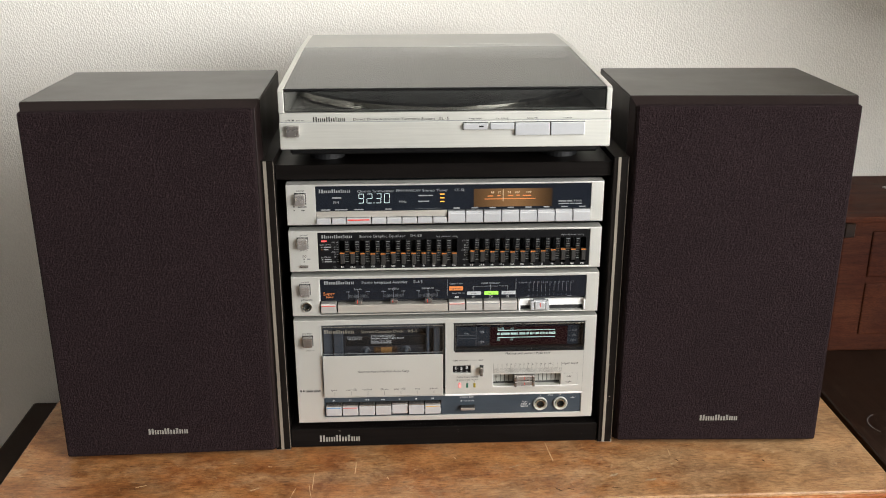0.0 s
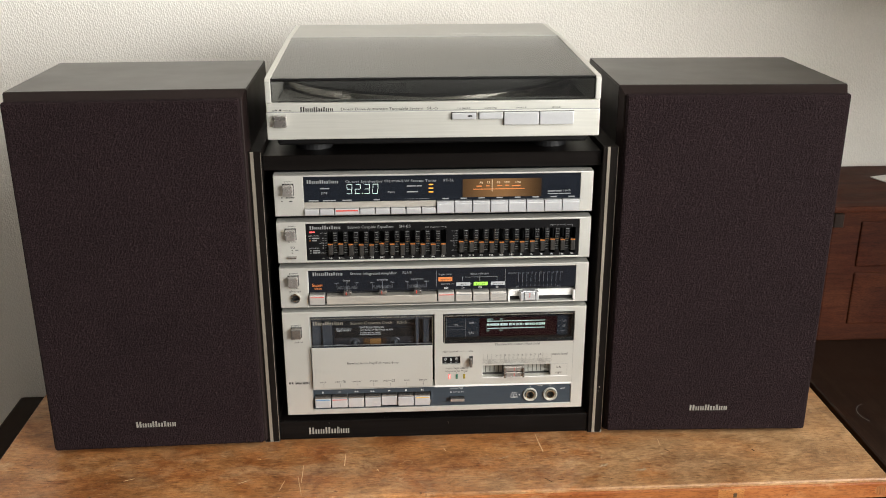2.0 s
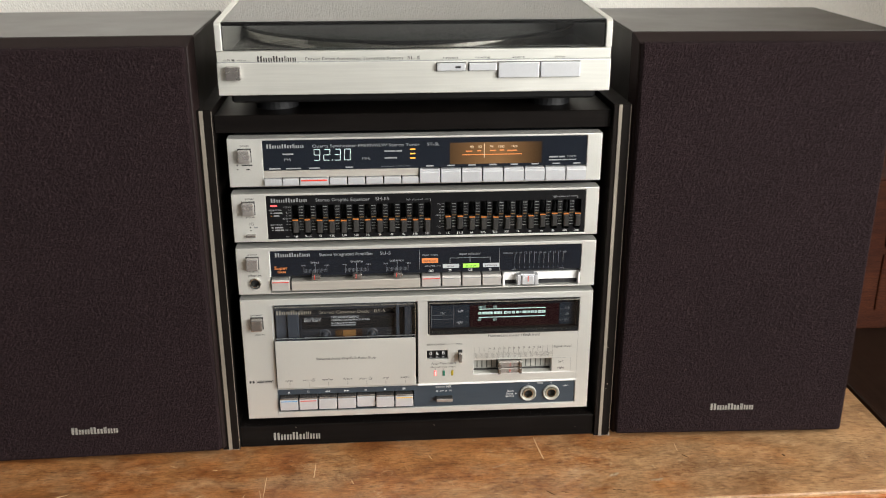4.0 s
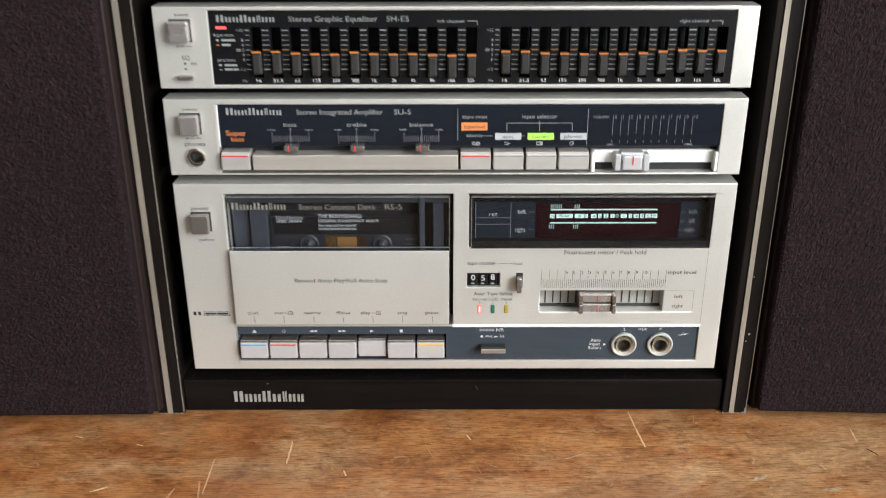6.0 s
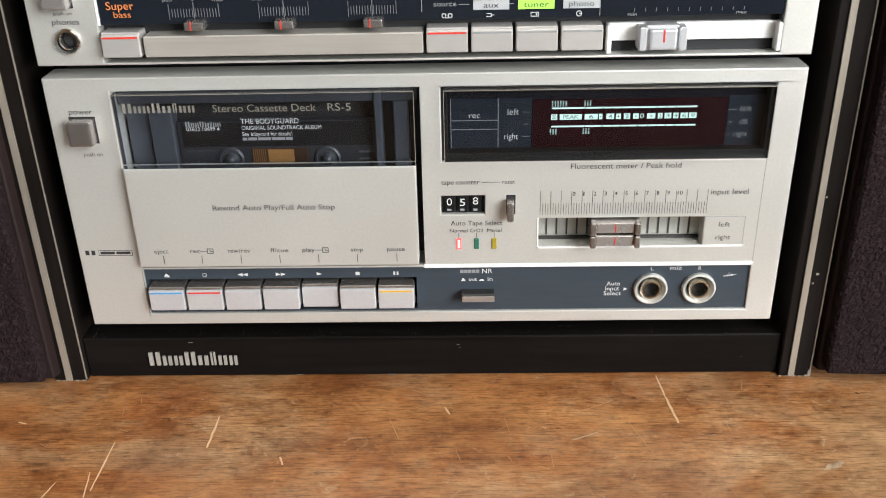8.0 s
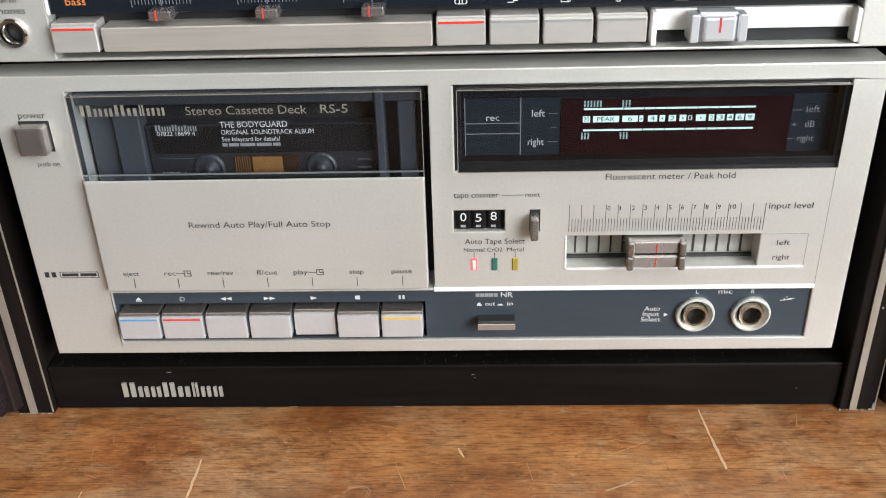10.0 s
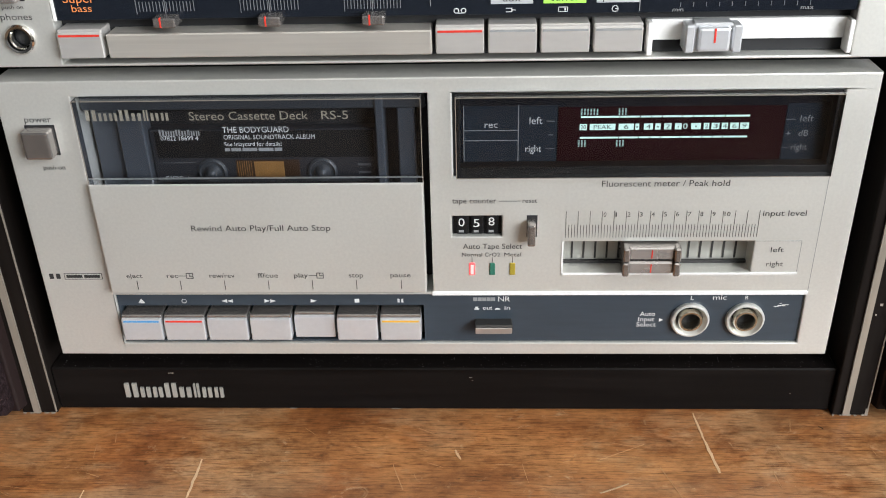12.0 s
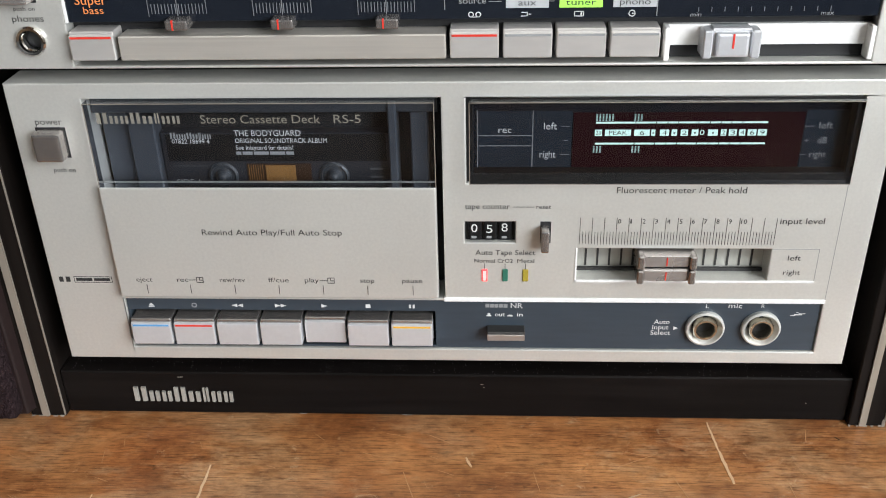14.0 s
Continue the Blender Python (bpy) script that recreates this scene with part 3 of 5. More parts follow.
for q in ((165.8, -57, 156.3, -60.9, 4.0), (189.6, -69.3, 200.6, -67.8, 4.0), (60, -42, 71, -37, 1.0)):
    mark("worn_spot", "pale worn spot", "worn", *q)
for q in ((315, -38.7, 316.5, -41.8, 2.2), (228, -33, 232, -39, 1.2), (155, -80, 165, -82, 1.0), (100, -78, 106, -84, 1.6), (112, -80, 118, -82, 1.2), (-330, -88, -322, -84, 1.6), (150, -4, 151.5, -5.5, 0.9), (187, -10, 188.4, -11, 0.9)):
    mark("dent", "dark dent", "dent", *q)


# ---- the desk with drawers beside the dresser ----
def build_desk():
    d = empty_thing("writing_desk", (0.46, 0, RZ0), 0, "dark wooden writing desk with a red-brown drawer top", "desk")
    o = -1000 * RZ0
    box("desktop", d, "dark_wood", 0, 720, -260, 445, o - 60, o - 28, 3, 2, "dark varnished desk top")
    for x in (6, 660):
        for y in (-240, 380):
            box("leg", d, "dark_wood", x, x + 50, y, y + 50, 0, o - 60, 2)
    box("apron", d, "dark_wood", 20, 700, -235, -215, o - 160, o - 60, 1)
    box("side_panel", d, "dark_wood", 4, 24, -240, 430, 20, o - 60.5, 1)
    u = box("drawer_case", d, "red_wood", 55, 700, 262, 445, o - 28, o + 152, 2, 2, "red-brown drawer case")
    box("plinth", u, "dark_wood", 70, 700, 266, 300, o - 28, o - 8, 1)
    for z0, z1 in ((-4, 68), (76, 138)):
        f = box("drawer_front", u, "red_wood", 92, 690, 259.5, 268, o + z0, o + z1, 2.5, 2)
        bm = bmesh.new()
        cylinder(bm, (330, 246, o + (z0 + z1) / 2), "y", 9, 16, 20)
        part("knob", bm, "brass", f)
    box("case_top", u, "red_wood", 49, 706, 252, 446, o + 152, o + 160, 2, 2)
    box("corner_block", u, "dark_wood", 50, 63, 249, 262, o + 134, o + 152, 1)
    return d


build_desk()
coaster_ring = bmesh.new()
N = 30
for k in range(N):
    a0, a1 = 2.0 + 1.8 * k / N, 2.0 + 1.8 * (k + 1) / N
    q = [coaster_ring.verts.new((0.507 + r * math.cos(a) / 1000, 0.07 + r * math.sin(a) / 1000, -0.0276)) for a, r in ((a0, 25), (a1, 25), (a1, 26), (a0, 26))]
    coaster_ring.faces.new(q)
tagged(part("ring_stain", coaster_ring, "dust"), "pale ring stain on the dark desk top", "stain")
paper = empty_thing("paper_sheet", (0.66, 0.37, 0.1604), 18, "white sheet of paper lying on the drawer case", "paper")
box("sheet", paper, "white", -35, 35, -25, 25, 0, 1.2, 0.2)

side = empty_thing("low_stool", (-0.62, 0.2, RZ0), 0, "dark low stool standing beside the dresser", "stool")
box("seat", side, "dark_wood", 20, 180, -200, 245, 575, 605, 4, 2)
for x in (26, 148):
    for y in (-194, 212):
        box("leg", side, "dark_wood", x, x + 26, y, y + 26, 0, 575, 2)


# ---- loudspeakers ----
def build_speaker(at, turn, a, h, depth, g0, g1, bx, label):
    """Base at the middle of the front's lower edge; x across (half width a), y to the back; grille from g0 to g1."""
    s = empty_thing("loudspeaker", at, turn, label, "speaker", "pair of loudspeakers")
    body = bmesh.new()
    rings = []
    for y, k in ((-9.0, 7.0), (1.5, 0.0), (depth, 0.0)):
        rings.append([body.verts.new((x / 1000, y / 1000, z / 1000)) for x, z in ((-a + k * 0.5, 4), (a - k * 0.5, 4), (a - k * 0.5, h - k), (-a + k * 0.5, h - k))])
    for p, q in zip(rings, rings[1:]):
        for i in range(4):
            body.faces.new((p[i], p[(i + 1) % 4], q[(i + 1) % 4], q[i]))
    body.faces.new(rings[0]), body.faces.new(rings[-1])
    bmesh.ops.bevel(body, geom=[e for e in body.edges], offset=0.0006, segments=1, affect="EDGES")
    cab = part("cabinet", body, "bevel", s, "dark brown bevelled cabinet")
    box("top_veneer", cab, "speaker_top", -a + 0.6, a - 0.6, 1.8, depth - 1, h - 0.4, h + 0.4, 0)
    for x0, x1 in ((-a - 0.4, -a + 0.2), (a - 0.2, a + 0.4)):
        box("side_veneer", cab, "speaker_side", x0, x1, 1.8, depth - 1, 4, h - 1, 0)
    g = bmesh.new()
    add_box(g, g0, g1, -15.0, -5, 5.5, h - 6.0, 3.0, 3)
    grille = part("grille", g, "cloth", s, "pebbled brown-violet foam grille")
    brand(grille, bx - 19, bx + 19, 29.0, 6.0, -15.1, "badge", 0.8)
    for x in (-a + 15, a - 15):
        for y in (25, depth - 20):
            f = bmesh.new()
            cylinder(f, (x, y, 2.0), "z", 8, 4.2, 20)
            part("foot", f, "black", s)
    return s


build_speaker((-0.2745, 0.0055, 0), 1.2, 106.0, 359, 170, -104.2, 101.0, -3, "dark brown loudspeaker with foam grille on the dresser")
build_speaker((0.2760, 0.0065, 0), -2.2, 105.5, 358, 168, -100.5, 103.8, 2, "dark brown loudspeaker with foam grille beside the desk")


# ---- the rack ----
def build_rack():
    r = empty_thing("hifi_rack", (0, 0, 0), 0, "black-brown veneered rack with champagne inlay strips", "rack")
    for x0, x1, s0, s1, inner in ((-173.5, -158.5, -168.3, -165.4, -159.2), (157.2, 171.5, 161.2, 163.9, 170.8)):
        p = box("side_panel", r, "rack", x0, x1, 3, 290, 0, 303, 0.5)
        box("inlay", p, "strip", s0, s1, 2.2, 4, 0.5, 302.6, 0)
        box("worn_edge", p, "strip", inner, inner + 0.45, 2.6, 4, 1, 302, 0)
        boxes("chipped_edge", p, "chip", [(x0 + k * (x1 - x0) / 5 + 0.3, x0 + (k + random.uniform(0.3, 0.7)) * (x1 - x0) / 5, 2.6, 3.4, 0.05, random.uniform(0.3, 0.8)) for k in range(5)])
        if x0 > 0:
            boxes("edge_chip", p, "chip", [(166.2, 167.3, 2.8, 3.2, 52.0, 53.0), (165.2, 165.8, 2.8, 3.2, 47.6, 48.4), (170.2, 171.4, 2.7, 3.3, 0.1, 3.5), (164.6, 165.2, 2.8, 3.2, 88.0, 88.8)])
    box("top_board", r, "rack_h", -158.3, 157, 8, 288, 283.5, 297.5, 0.6)
    box("bottom_board", r, "rack_h", -158.3, 157, 16, 288, 8, 20.8, 0.5)
    rail = box("bottom_rail", r, "rack_h", -158.3, 157, 5.5, 16.5, 0.5, 21.0, 0.6)
    box("back_panel", r, "pit", -158.3, 157, 284, 289, 20.5, 283.5, 0)
    brand(rail, -129, -88.5, 7.0, 6.8, 5.6, "badge", 1.0)
    boxes("dust_specks", rail, "dust", [(x, x + random.uniform(0.1, 0.28), y, y + random.uniform(0.1, 0.28), 20.95, 21.1) for x, y in [(random.uniform(-155, 154), random.uniform(6, 14)) for k in range(260)]])
    boxes("paint_chips", rail, "chip", [(x, x + w, 5.42, 5.6, z, z + 0.2) for x, z, w in ((-110, 18.6, 2.2), (12, 16.5, 1.2), (-62, 0.8, 3), (-20, 0.7, 4), (13, 15, 0.6), (140, 9, 0.6))])
    return r


build_rack()


# ---- the hi-fi units ----
def unit(name, z0, z1, holes, label, category):
    u = empty_thing(name, (0, 0, 0), 0, label, category, "stacked silver hi-fi units")
    plate("front_panel", u, "silver", (-148.5, 148.5, z0, z1), holes, 0, 14, 0.5, "champagne-silver front panel")
    box("case", u, "case", -146, 146, 18, 235, z0 + 0.8, z1 - 0.8, 0.5)
    box("inner_chassis", u, "pit", -146, 146, 13.5, 18.5, z0 + 0.8, z1 - 0.8, 0)
    return u


def feet(u, z0, z1):
    for x in (-128, 128):
        for y in (40, 210):
            f = bmesh.new()
            cylinder(f, (x, y, (z0 + z1) / 2), "z", 8, z1 - z0 + 0.4, 16)
            part("foot", f, "black", u)


def power_button(u, zt, y=-5.5, mat="knob_face"):
    b = box("power_button", u, mat, -140.3, -130.8, y, 2, zt - 10.3, zt, 0.9, 2, "square brushed metal button")
    box("button_recess", b, "pit", -140.8, -130.2, -0.06, 1.5, zt - 10.7, zt + 0.6, 0)
    return b


def jack(parent, cx, cz, r, y=0.0):
    j = lathe("jack_socket", parent, "chrome", [(r, y + 0.5), (r, y - 1.0), (r * 0.9, y - 1.6), (r * 0.74, y - 1.4), (r * 0.70, y - 0.2), (r * 0.62, y + 0.3), (r * 0.62, y + 6), (r * 0.3, y + 6)], cx, cz, 40, "chrome ringed socket")
    lathe("socket_hole", j, "pit", [(r * 0.6, y + 2.5), (r * 0.6, y + 3.2)], cx, cz, 24)
    return j


def slotted_key(u, x0, x1, z0, z1, line=None, y=-4.0, mat="key", name="key", step=1.6):
    """A rocker key: a front face with a shallow recessed top step and a coloured line."""
    bm = bmesh.new()
    w = 0.35
    add_box(bm, x0 + w, x1 - w, y, 8, z0, z1 - step, 0.35, 1)
    add_box(bm, x0 + w, x1 - w, y + 0.9, 8, z1 - step - 0.6, z1, 0.35, 1)
    k = part(name, bm, mat, u)
    if line:
        box("colour_line", k, line, x0 + w + 0.6, x1 - w - 0.6, y - 0.12, y + 0.4, z1 - step - 1.15, z1 - step - 0.45, 0)
    return k


# tuner
def build_tuner():
    z0, z1 = 241.5, 280.5
    u = unit("stereo_tuner", z0, z1, [(-121.5, 136.6, 242.3, 278.9)], "silver stereo tuner with lit digital frequency display", "tuner")
    feet(u, 235.5, 241.7)
    power_button(u, 272.3)
    text(u, "power", -138.5, -131.5, 274.3, 1.7, -0.1, "black_ink")
    boxes("print_bar", u, "black_ink", [(-142.2, -141, -0.1, 0, 259.0, 260.2), (-138, -130, -0.1, 0, 258.9, 259.9), (-142.2, -141, -0.1, 0, 255.6, 256.4), (-135, -132, -0.1, 0, 255.4, 256.3)])
    p = box("display_panel", u, "gloss_panel", -121.3, 136.4, 0.6, 4, 254.6, 278.7, 0.2, 1, "dark glossy display panel")
    y = 0.5
    brand(p, -118, -89.3, 272.4, 3.4, y, "grey_ink", 0.1)
    text(p, "Quartz Synthesizer FM/MW/LW Stereo Tuner", -82.5, 2, 272.6, 2.3, y - 0.05, "grey_ink")
    text(p, "ST-5L", 8, 18, 272.6, 2.3, y - 0.05, "grey_ink")
    bars(p, -106, -97.5, 267.0, 1.2, y, "grey_ink")
    text(p, "FM", -105, -100, 262.0, 2.2, y - 0.05, "grey_ink")
    # four seven-segment figures: 92.30
    segs = {"9": "abcdfg", "2": "abged", "3": "abgcd", "0": "abcdef"}
    items = []
    for ch, x in zip("9230", (-82.0, -74.2, -65.8, -58.0)):
        w, zb, h, t = 5.0, 262.0, 9.2, 0.42
        place = {"a": (0.4, w - 0.4, h - t, h), "g": (0.4, w - 0.4, h / 2 - t / 2, h / 2 + t / 2), "d": (0.4, w - 0.4, 0, t),
                 "b": (w - t, w, h / 2 + 0.2, h - 0.3), "c": (w - t, w, 0.3, h / 2 - 0.2), "f": (0, t, h / 2 + 0.2, h - 0.3), "e": (0, t, 0.3, h / 2 - 0.2)}
        for k in segs[ch]:
            a, b, c, d = place[k]
            slant = 0.08 * (c + d) / 2
            items.append((x + a + slant, x + b + slant, y - 0.12, y, zb + c, zb + d))
    items.append((-67.6, -66.9, y - 0.12, y, 262.0, 262.8))
    boxes("frequency_digits", p, "digits", items)
    text(p, "MHz", -43.5, -37, 262.2, 1.9, y - 0.05, "grey_ink")
    bars(p, -26, -12, 268.2, 1.1, y, "grey_ink", (2, 1))
    bars(p, -26, -16, 262.6, 1.1, y, "grey_ink")
    for z in (269.4, 265.8, 262.2):
        box("signal_lamp", p, "led_orange", -5.6, -1.4, y - 0.15, y + 0.3, z, z + 1.0, 0)
    dial = box("dial", p, "dial", 26, 100, y - 0.06, y + 0.2, 257.0, 274.5, 0)
    box("dial_line", dial, "lit_orange", 36, 84, y - 0.2, y - 0.05, 264.2, 264.9, 0)
    box("dial_needle", dial, "lit_cream", 53.3, 53.8, y - 0.25, y - 0.05, 262.2, 273.5, 0)
    for s, x in (("88", 42), ("92", 48.5), ("96", 58), ("100", 65), ("108", 75.5)):
        text(dial, s, x, x + 1.5 * len(s), 270.0, 1.9, y - 0.12, "lit_cream")
    boxes("print_bar", dial, "lit_orange", [(x, x + w, y - 0.12, y - 0.06, z, z + 1.0) for x, w, z in ((39, 5, 266.9), (48, 3, 267.2), (58, 5, 267.2), (66, 3.4, 267.4), (72, 8, 267.0))])
    bars(p, 106, 119, 261.0, 1.2, y, "grey_ink", (3, 2))
    text(p, "16ch", 121, 128, 261.0, 2.0, y - 0.05, "grey_ink")
    bars(p, 106, 128, 258.6, 0.9, y, "grey_ink", (5, 2, 3))
    boxes("print_bar", p, "grey_ink", [(-117, -108, y - 0.1, y, 255.4, 256.5), (-104, -92, y - 0.1, y, 255.4, 256.5), (-86, -77, y - 0.1, y, 255.4, 256.5), (-57, -51, y - 0.1, y, 255.5, 256.6), (-29, -5, y - 0.1, y, 256.2, 256.4)])
    boxes("print_bar", p, "grey_ink", [(10.0 + 16.97 * k - 3, 10 + 16.97 * k + 3, y - 0.1, y, 255.5, 256.6) for k in range(8)])
    box("key_strip", u, "bar", -121.3, 1.0, 0.0, 6, 248.7, 254.3, 0.3, 1, "brushed metal strip")
    edges = (-121.6, -107.2, -93.6, -70.2, -55.8, -41.5, -27.1, -12.7, 1.2)
    for k in range(8):
        b = box("function_key", u, "key_light", edges[k] + 0.5, edges[k + 1] - 0.5, -3.0, 6, 243.0, 248.2, 0.4)
        if k == 2:
            box("colour_line", b, "red", edges[k] + 1.4, edges[k + 1] - 1.4, -3.15, -2.5, 246.2, 247.4, 0)
    for k in range(8):
        x = 1.5 + 16.88 * k
        slotted_key(u, x, x + 16.7, 243.0, 253.8, None, -3.0, "key_light", "preset_key", 2.2)
    return u


build_tuner()


# graphic equalizer
def build_equalizer():
    z0, z1 = 195.0, 235.5
    slots = [-98.8 + 9.69 * k for k in range(12)] + [24.7 + 9.70 * k for k in range(12)]
    holes = [(-121.5, 137.6, 196.9, 233.6)]
    u = unit("graphic_equalizer", z0, z1, holes, "silver graphic equalizer with black panel and sliders", "equalizer")
    feet(u, 189.5, 195.2)
    power_button(u, 229.0)
    text(u, "power", -137.5, -130.5, 231.0, 1.6, -0.1, "black_ink")
    text(u, "push on", -138, -131, 215.8, 1.2, -0.1, "black_ink")
    text(u, "EQ", -136, -132.3, 209.6, 2.0, -0.1, "black_ink")
    bars(u, -135.4, -134.4, 207.0, 1.2, 0, "black_ink")
    bars(u, -132, -129, 207.0, 1.2, 0, "grey_ink")
    bars(u, -135.4, -134.2, 204.6, 0.8, 0, "black_ink")
    box("switch", u, "knob", -138.6, -131.0, -3, 2, 199.8, 201.9, 0.4, 1)
    p = plate("slider_panel", u, "eq_panel", (-121.3, 137.4, 197.1, 233.4), [(x - 2.7, x + 2.7, 200.3, 225.4) for x in slots], 0.5, 7, 0.15, "satin black slider panel")
    y = 0.45
    brand(p, -117.5, -89, 228.0, 3.4, y, "grey_ink", 0.1)
    text(p, "Stereo Graphic Equalizer", -82, -38.5, 228.2, 2.6, y - 0.05, "grey_ink")
    text(p, "SH-E5", -34, -23, 228.2, 2.6, y - 0.05, "grey_ink")
    text(p, "left channel", -9, 4, 227.6, 1.5, y - 0.05, "grey_ink")
    text(p, "right channel", 110, 124, 227.6, 1.5, y - 0.05, "grey_ink")
    boxes("print_line", p, "grey_ink", [(5.5, 10.5, y - 0.1, y, 228.2, 228.5), (10.2, 10.6, y - 0.1, y, 226.6, 228.5), (125.5, 131, y - 0.1, y, 228.2, 228.5), (130.7, 131.1, y - 0.1, y, 226.6, 228.5)])
    box("power_lamp", p, "led_red", -118, -113, y - 0.2, y + 0.3, 224.6, 225.9, 0)
    text(p, "tape mon", -119.6, -109.5, 221.0, 1.7, y - 0.05, "grey_ink")
    bars(p, -118.4, -117.2, 218.6, 1.1, y, "grey_ink")
    bars(p, -115.8, -109, 218.6, 1.1, y, "grey_ink")
    bars(p, -118.4, -117.2, 216.4, 0.7, y, "orange")
    bars(p, -115.8, -111.5, 216.3, 1.1, y, "grey_ink")
    text(p, "position", -118.6, -109.8, 208.6, 1.7, y - 0.05, "grey_ink")
    bars(p, -118.2, -116.8, 206.2, 1.1, y, "grey_ink")
    bars(p, -115.4, -109, 206.2, 1.1, y, "grey_ink")
    bars(p, -118.2, -116.8, 204.2, 0.6, y, "grey_ink")
    bars(p, -115.4, -108.6, 204.1, 1.1, y, "grey_ink", (3, 2))
    top, low = 224.0, 204.6
    ticks = []
    for base in (slots[:12], slots[12:]):
        for k in range(13):
            x = base[0] - 4.85 + 9.69 * k if k else base[0] - 4.85
            if k == 12:
                continue
            for i in range(9):
                z = top + (low - top) * i / 8
                long = i in (0, 8)
                a, b = (x - 1.75, x + 1.75) if k else (x - 0.4, x + 1.75)
                ticks.append((a, b, y - 0.08, y, z - (0.22 if long else 0.13), z + (0.22 if long else 0.13)))
    boxes("tick_marks", p, "grey_ink", ticks)
    boxes("zero_marks", p, "amber", [(x + 3.1, x + 6.6, y - 0.14, y - 0.02, 214.1, 214.6) for i, x in enumerate(slots) if i not in (11, 23)])
    for x in (slots[0], slots[12]):
        for s, z in (("+12", top), ("8", 219.2), ("4", 216.8), ("0", 214.3), ("4", 211.9), ("8", 209.4), ("-12", low)):
            text(p, s, x - 6.2 - 1.05 * len(s), x - 6.2, z - 0.7, 1.4, y - 0.05, "grey_ink")
        text(p, "dB", x - 10.2, x - 7.9, 213.6, 1.4, y - 0.05, "grey_ink")
        text(p, "Hz", x - 8.2, x - 5.8, 198.2, 1.4, y - 0.05, "grey_ink")
        for s, k in zip(("16", "31.5", "63", "125", "250", "500", "1k", "2k", "4k", "8k", "16k", "32k"), range(12)):
            c = x + 9.69 * k
            w = 0.62 * len(s)
            text(p, s, c - w, c + w, 198.1, 1.7, y - 0.05, "white_ink")
    level = (213.4, 213.6, 212.8, 212.4, 212.2, 213.2, 212.4, 212.2, 212.4, 211.9, 211.6, 211.8, 213.6, 213.6, 212.7, 212.5, 212.2, 212.5, 212.3, 212.7, 213.5, 214.2, 213.8, 213.8)
    bm = bmesh.new()
    add_box(bm, -2.3, 2.3, -2.0, 6, -10.9, 0.0, 0.6, 1)
    add_box(bm, -1.9, 1.9, -2.8, -1.6, -10.0, -1.2, 0.5, 1)
    knob = bm
    me = bpy.data.meshes.new("slider_knob")
    knob.to_mesh(me)
    knob.free()
    me.materials.append(MAT["slider"])
    lm = bmesh.new()
    add_box(lm, -2.3, 2.3, -2.4, -1.2, -0.2, 0.7)
    line = bpy.data.meshes.new("slider_line")
    lm.to_mesh(line)
    lm.free()
    line.materials.append(MAT["orange"])
    for x, z in zip(slots, level):
        k = new("slider_knob", me)
        k.parent, k.location = u, (x / 1000, 0, z / 1000)
        o = new("slider_line", line)
        o.parent = k
    return u


build_equalizer()


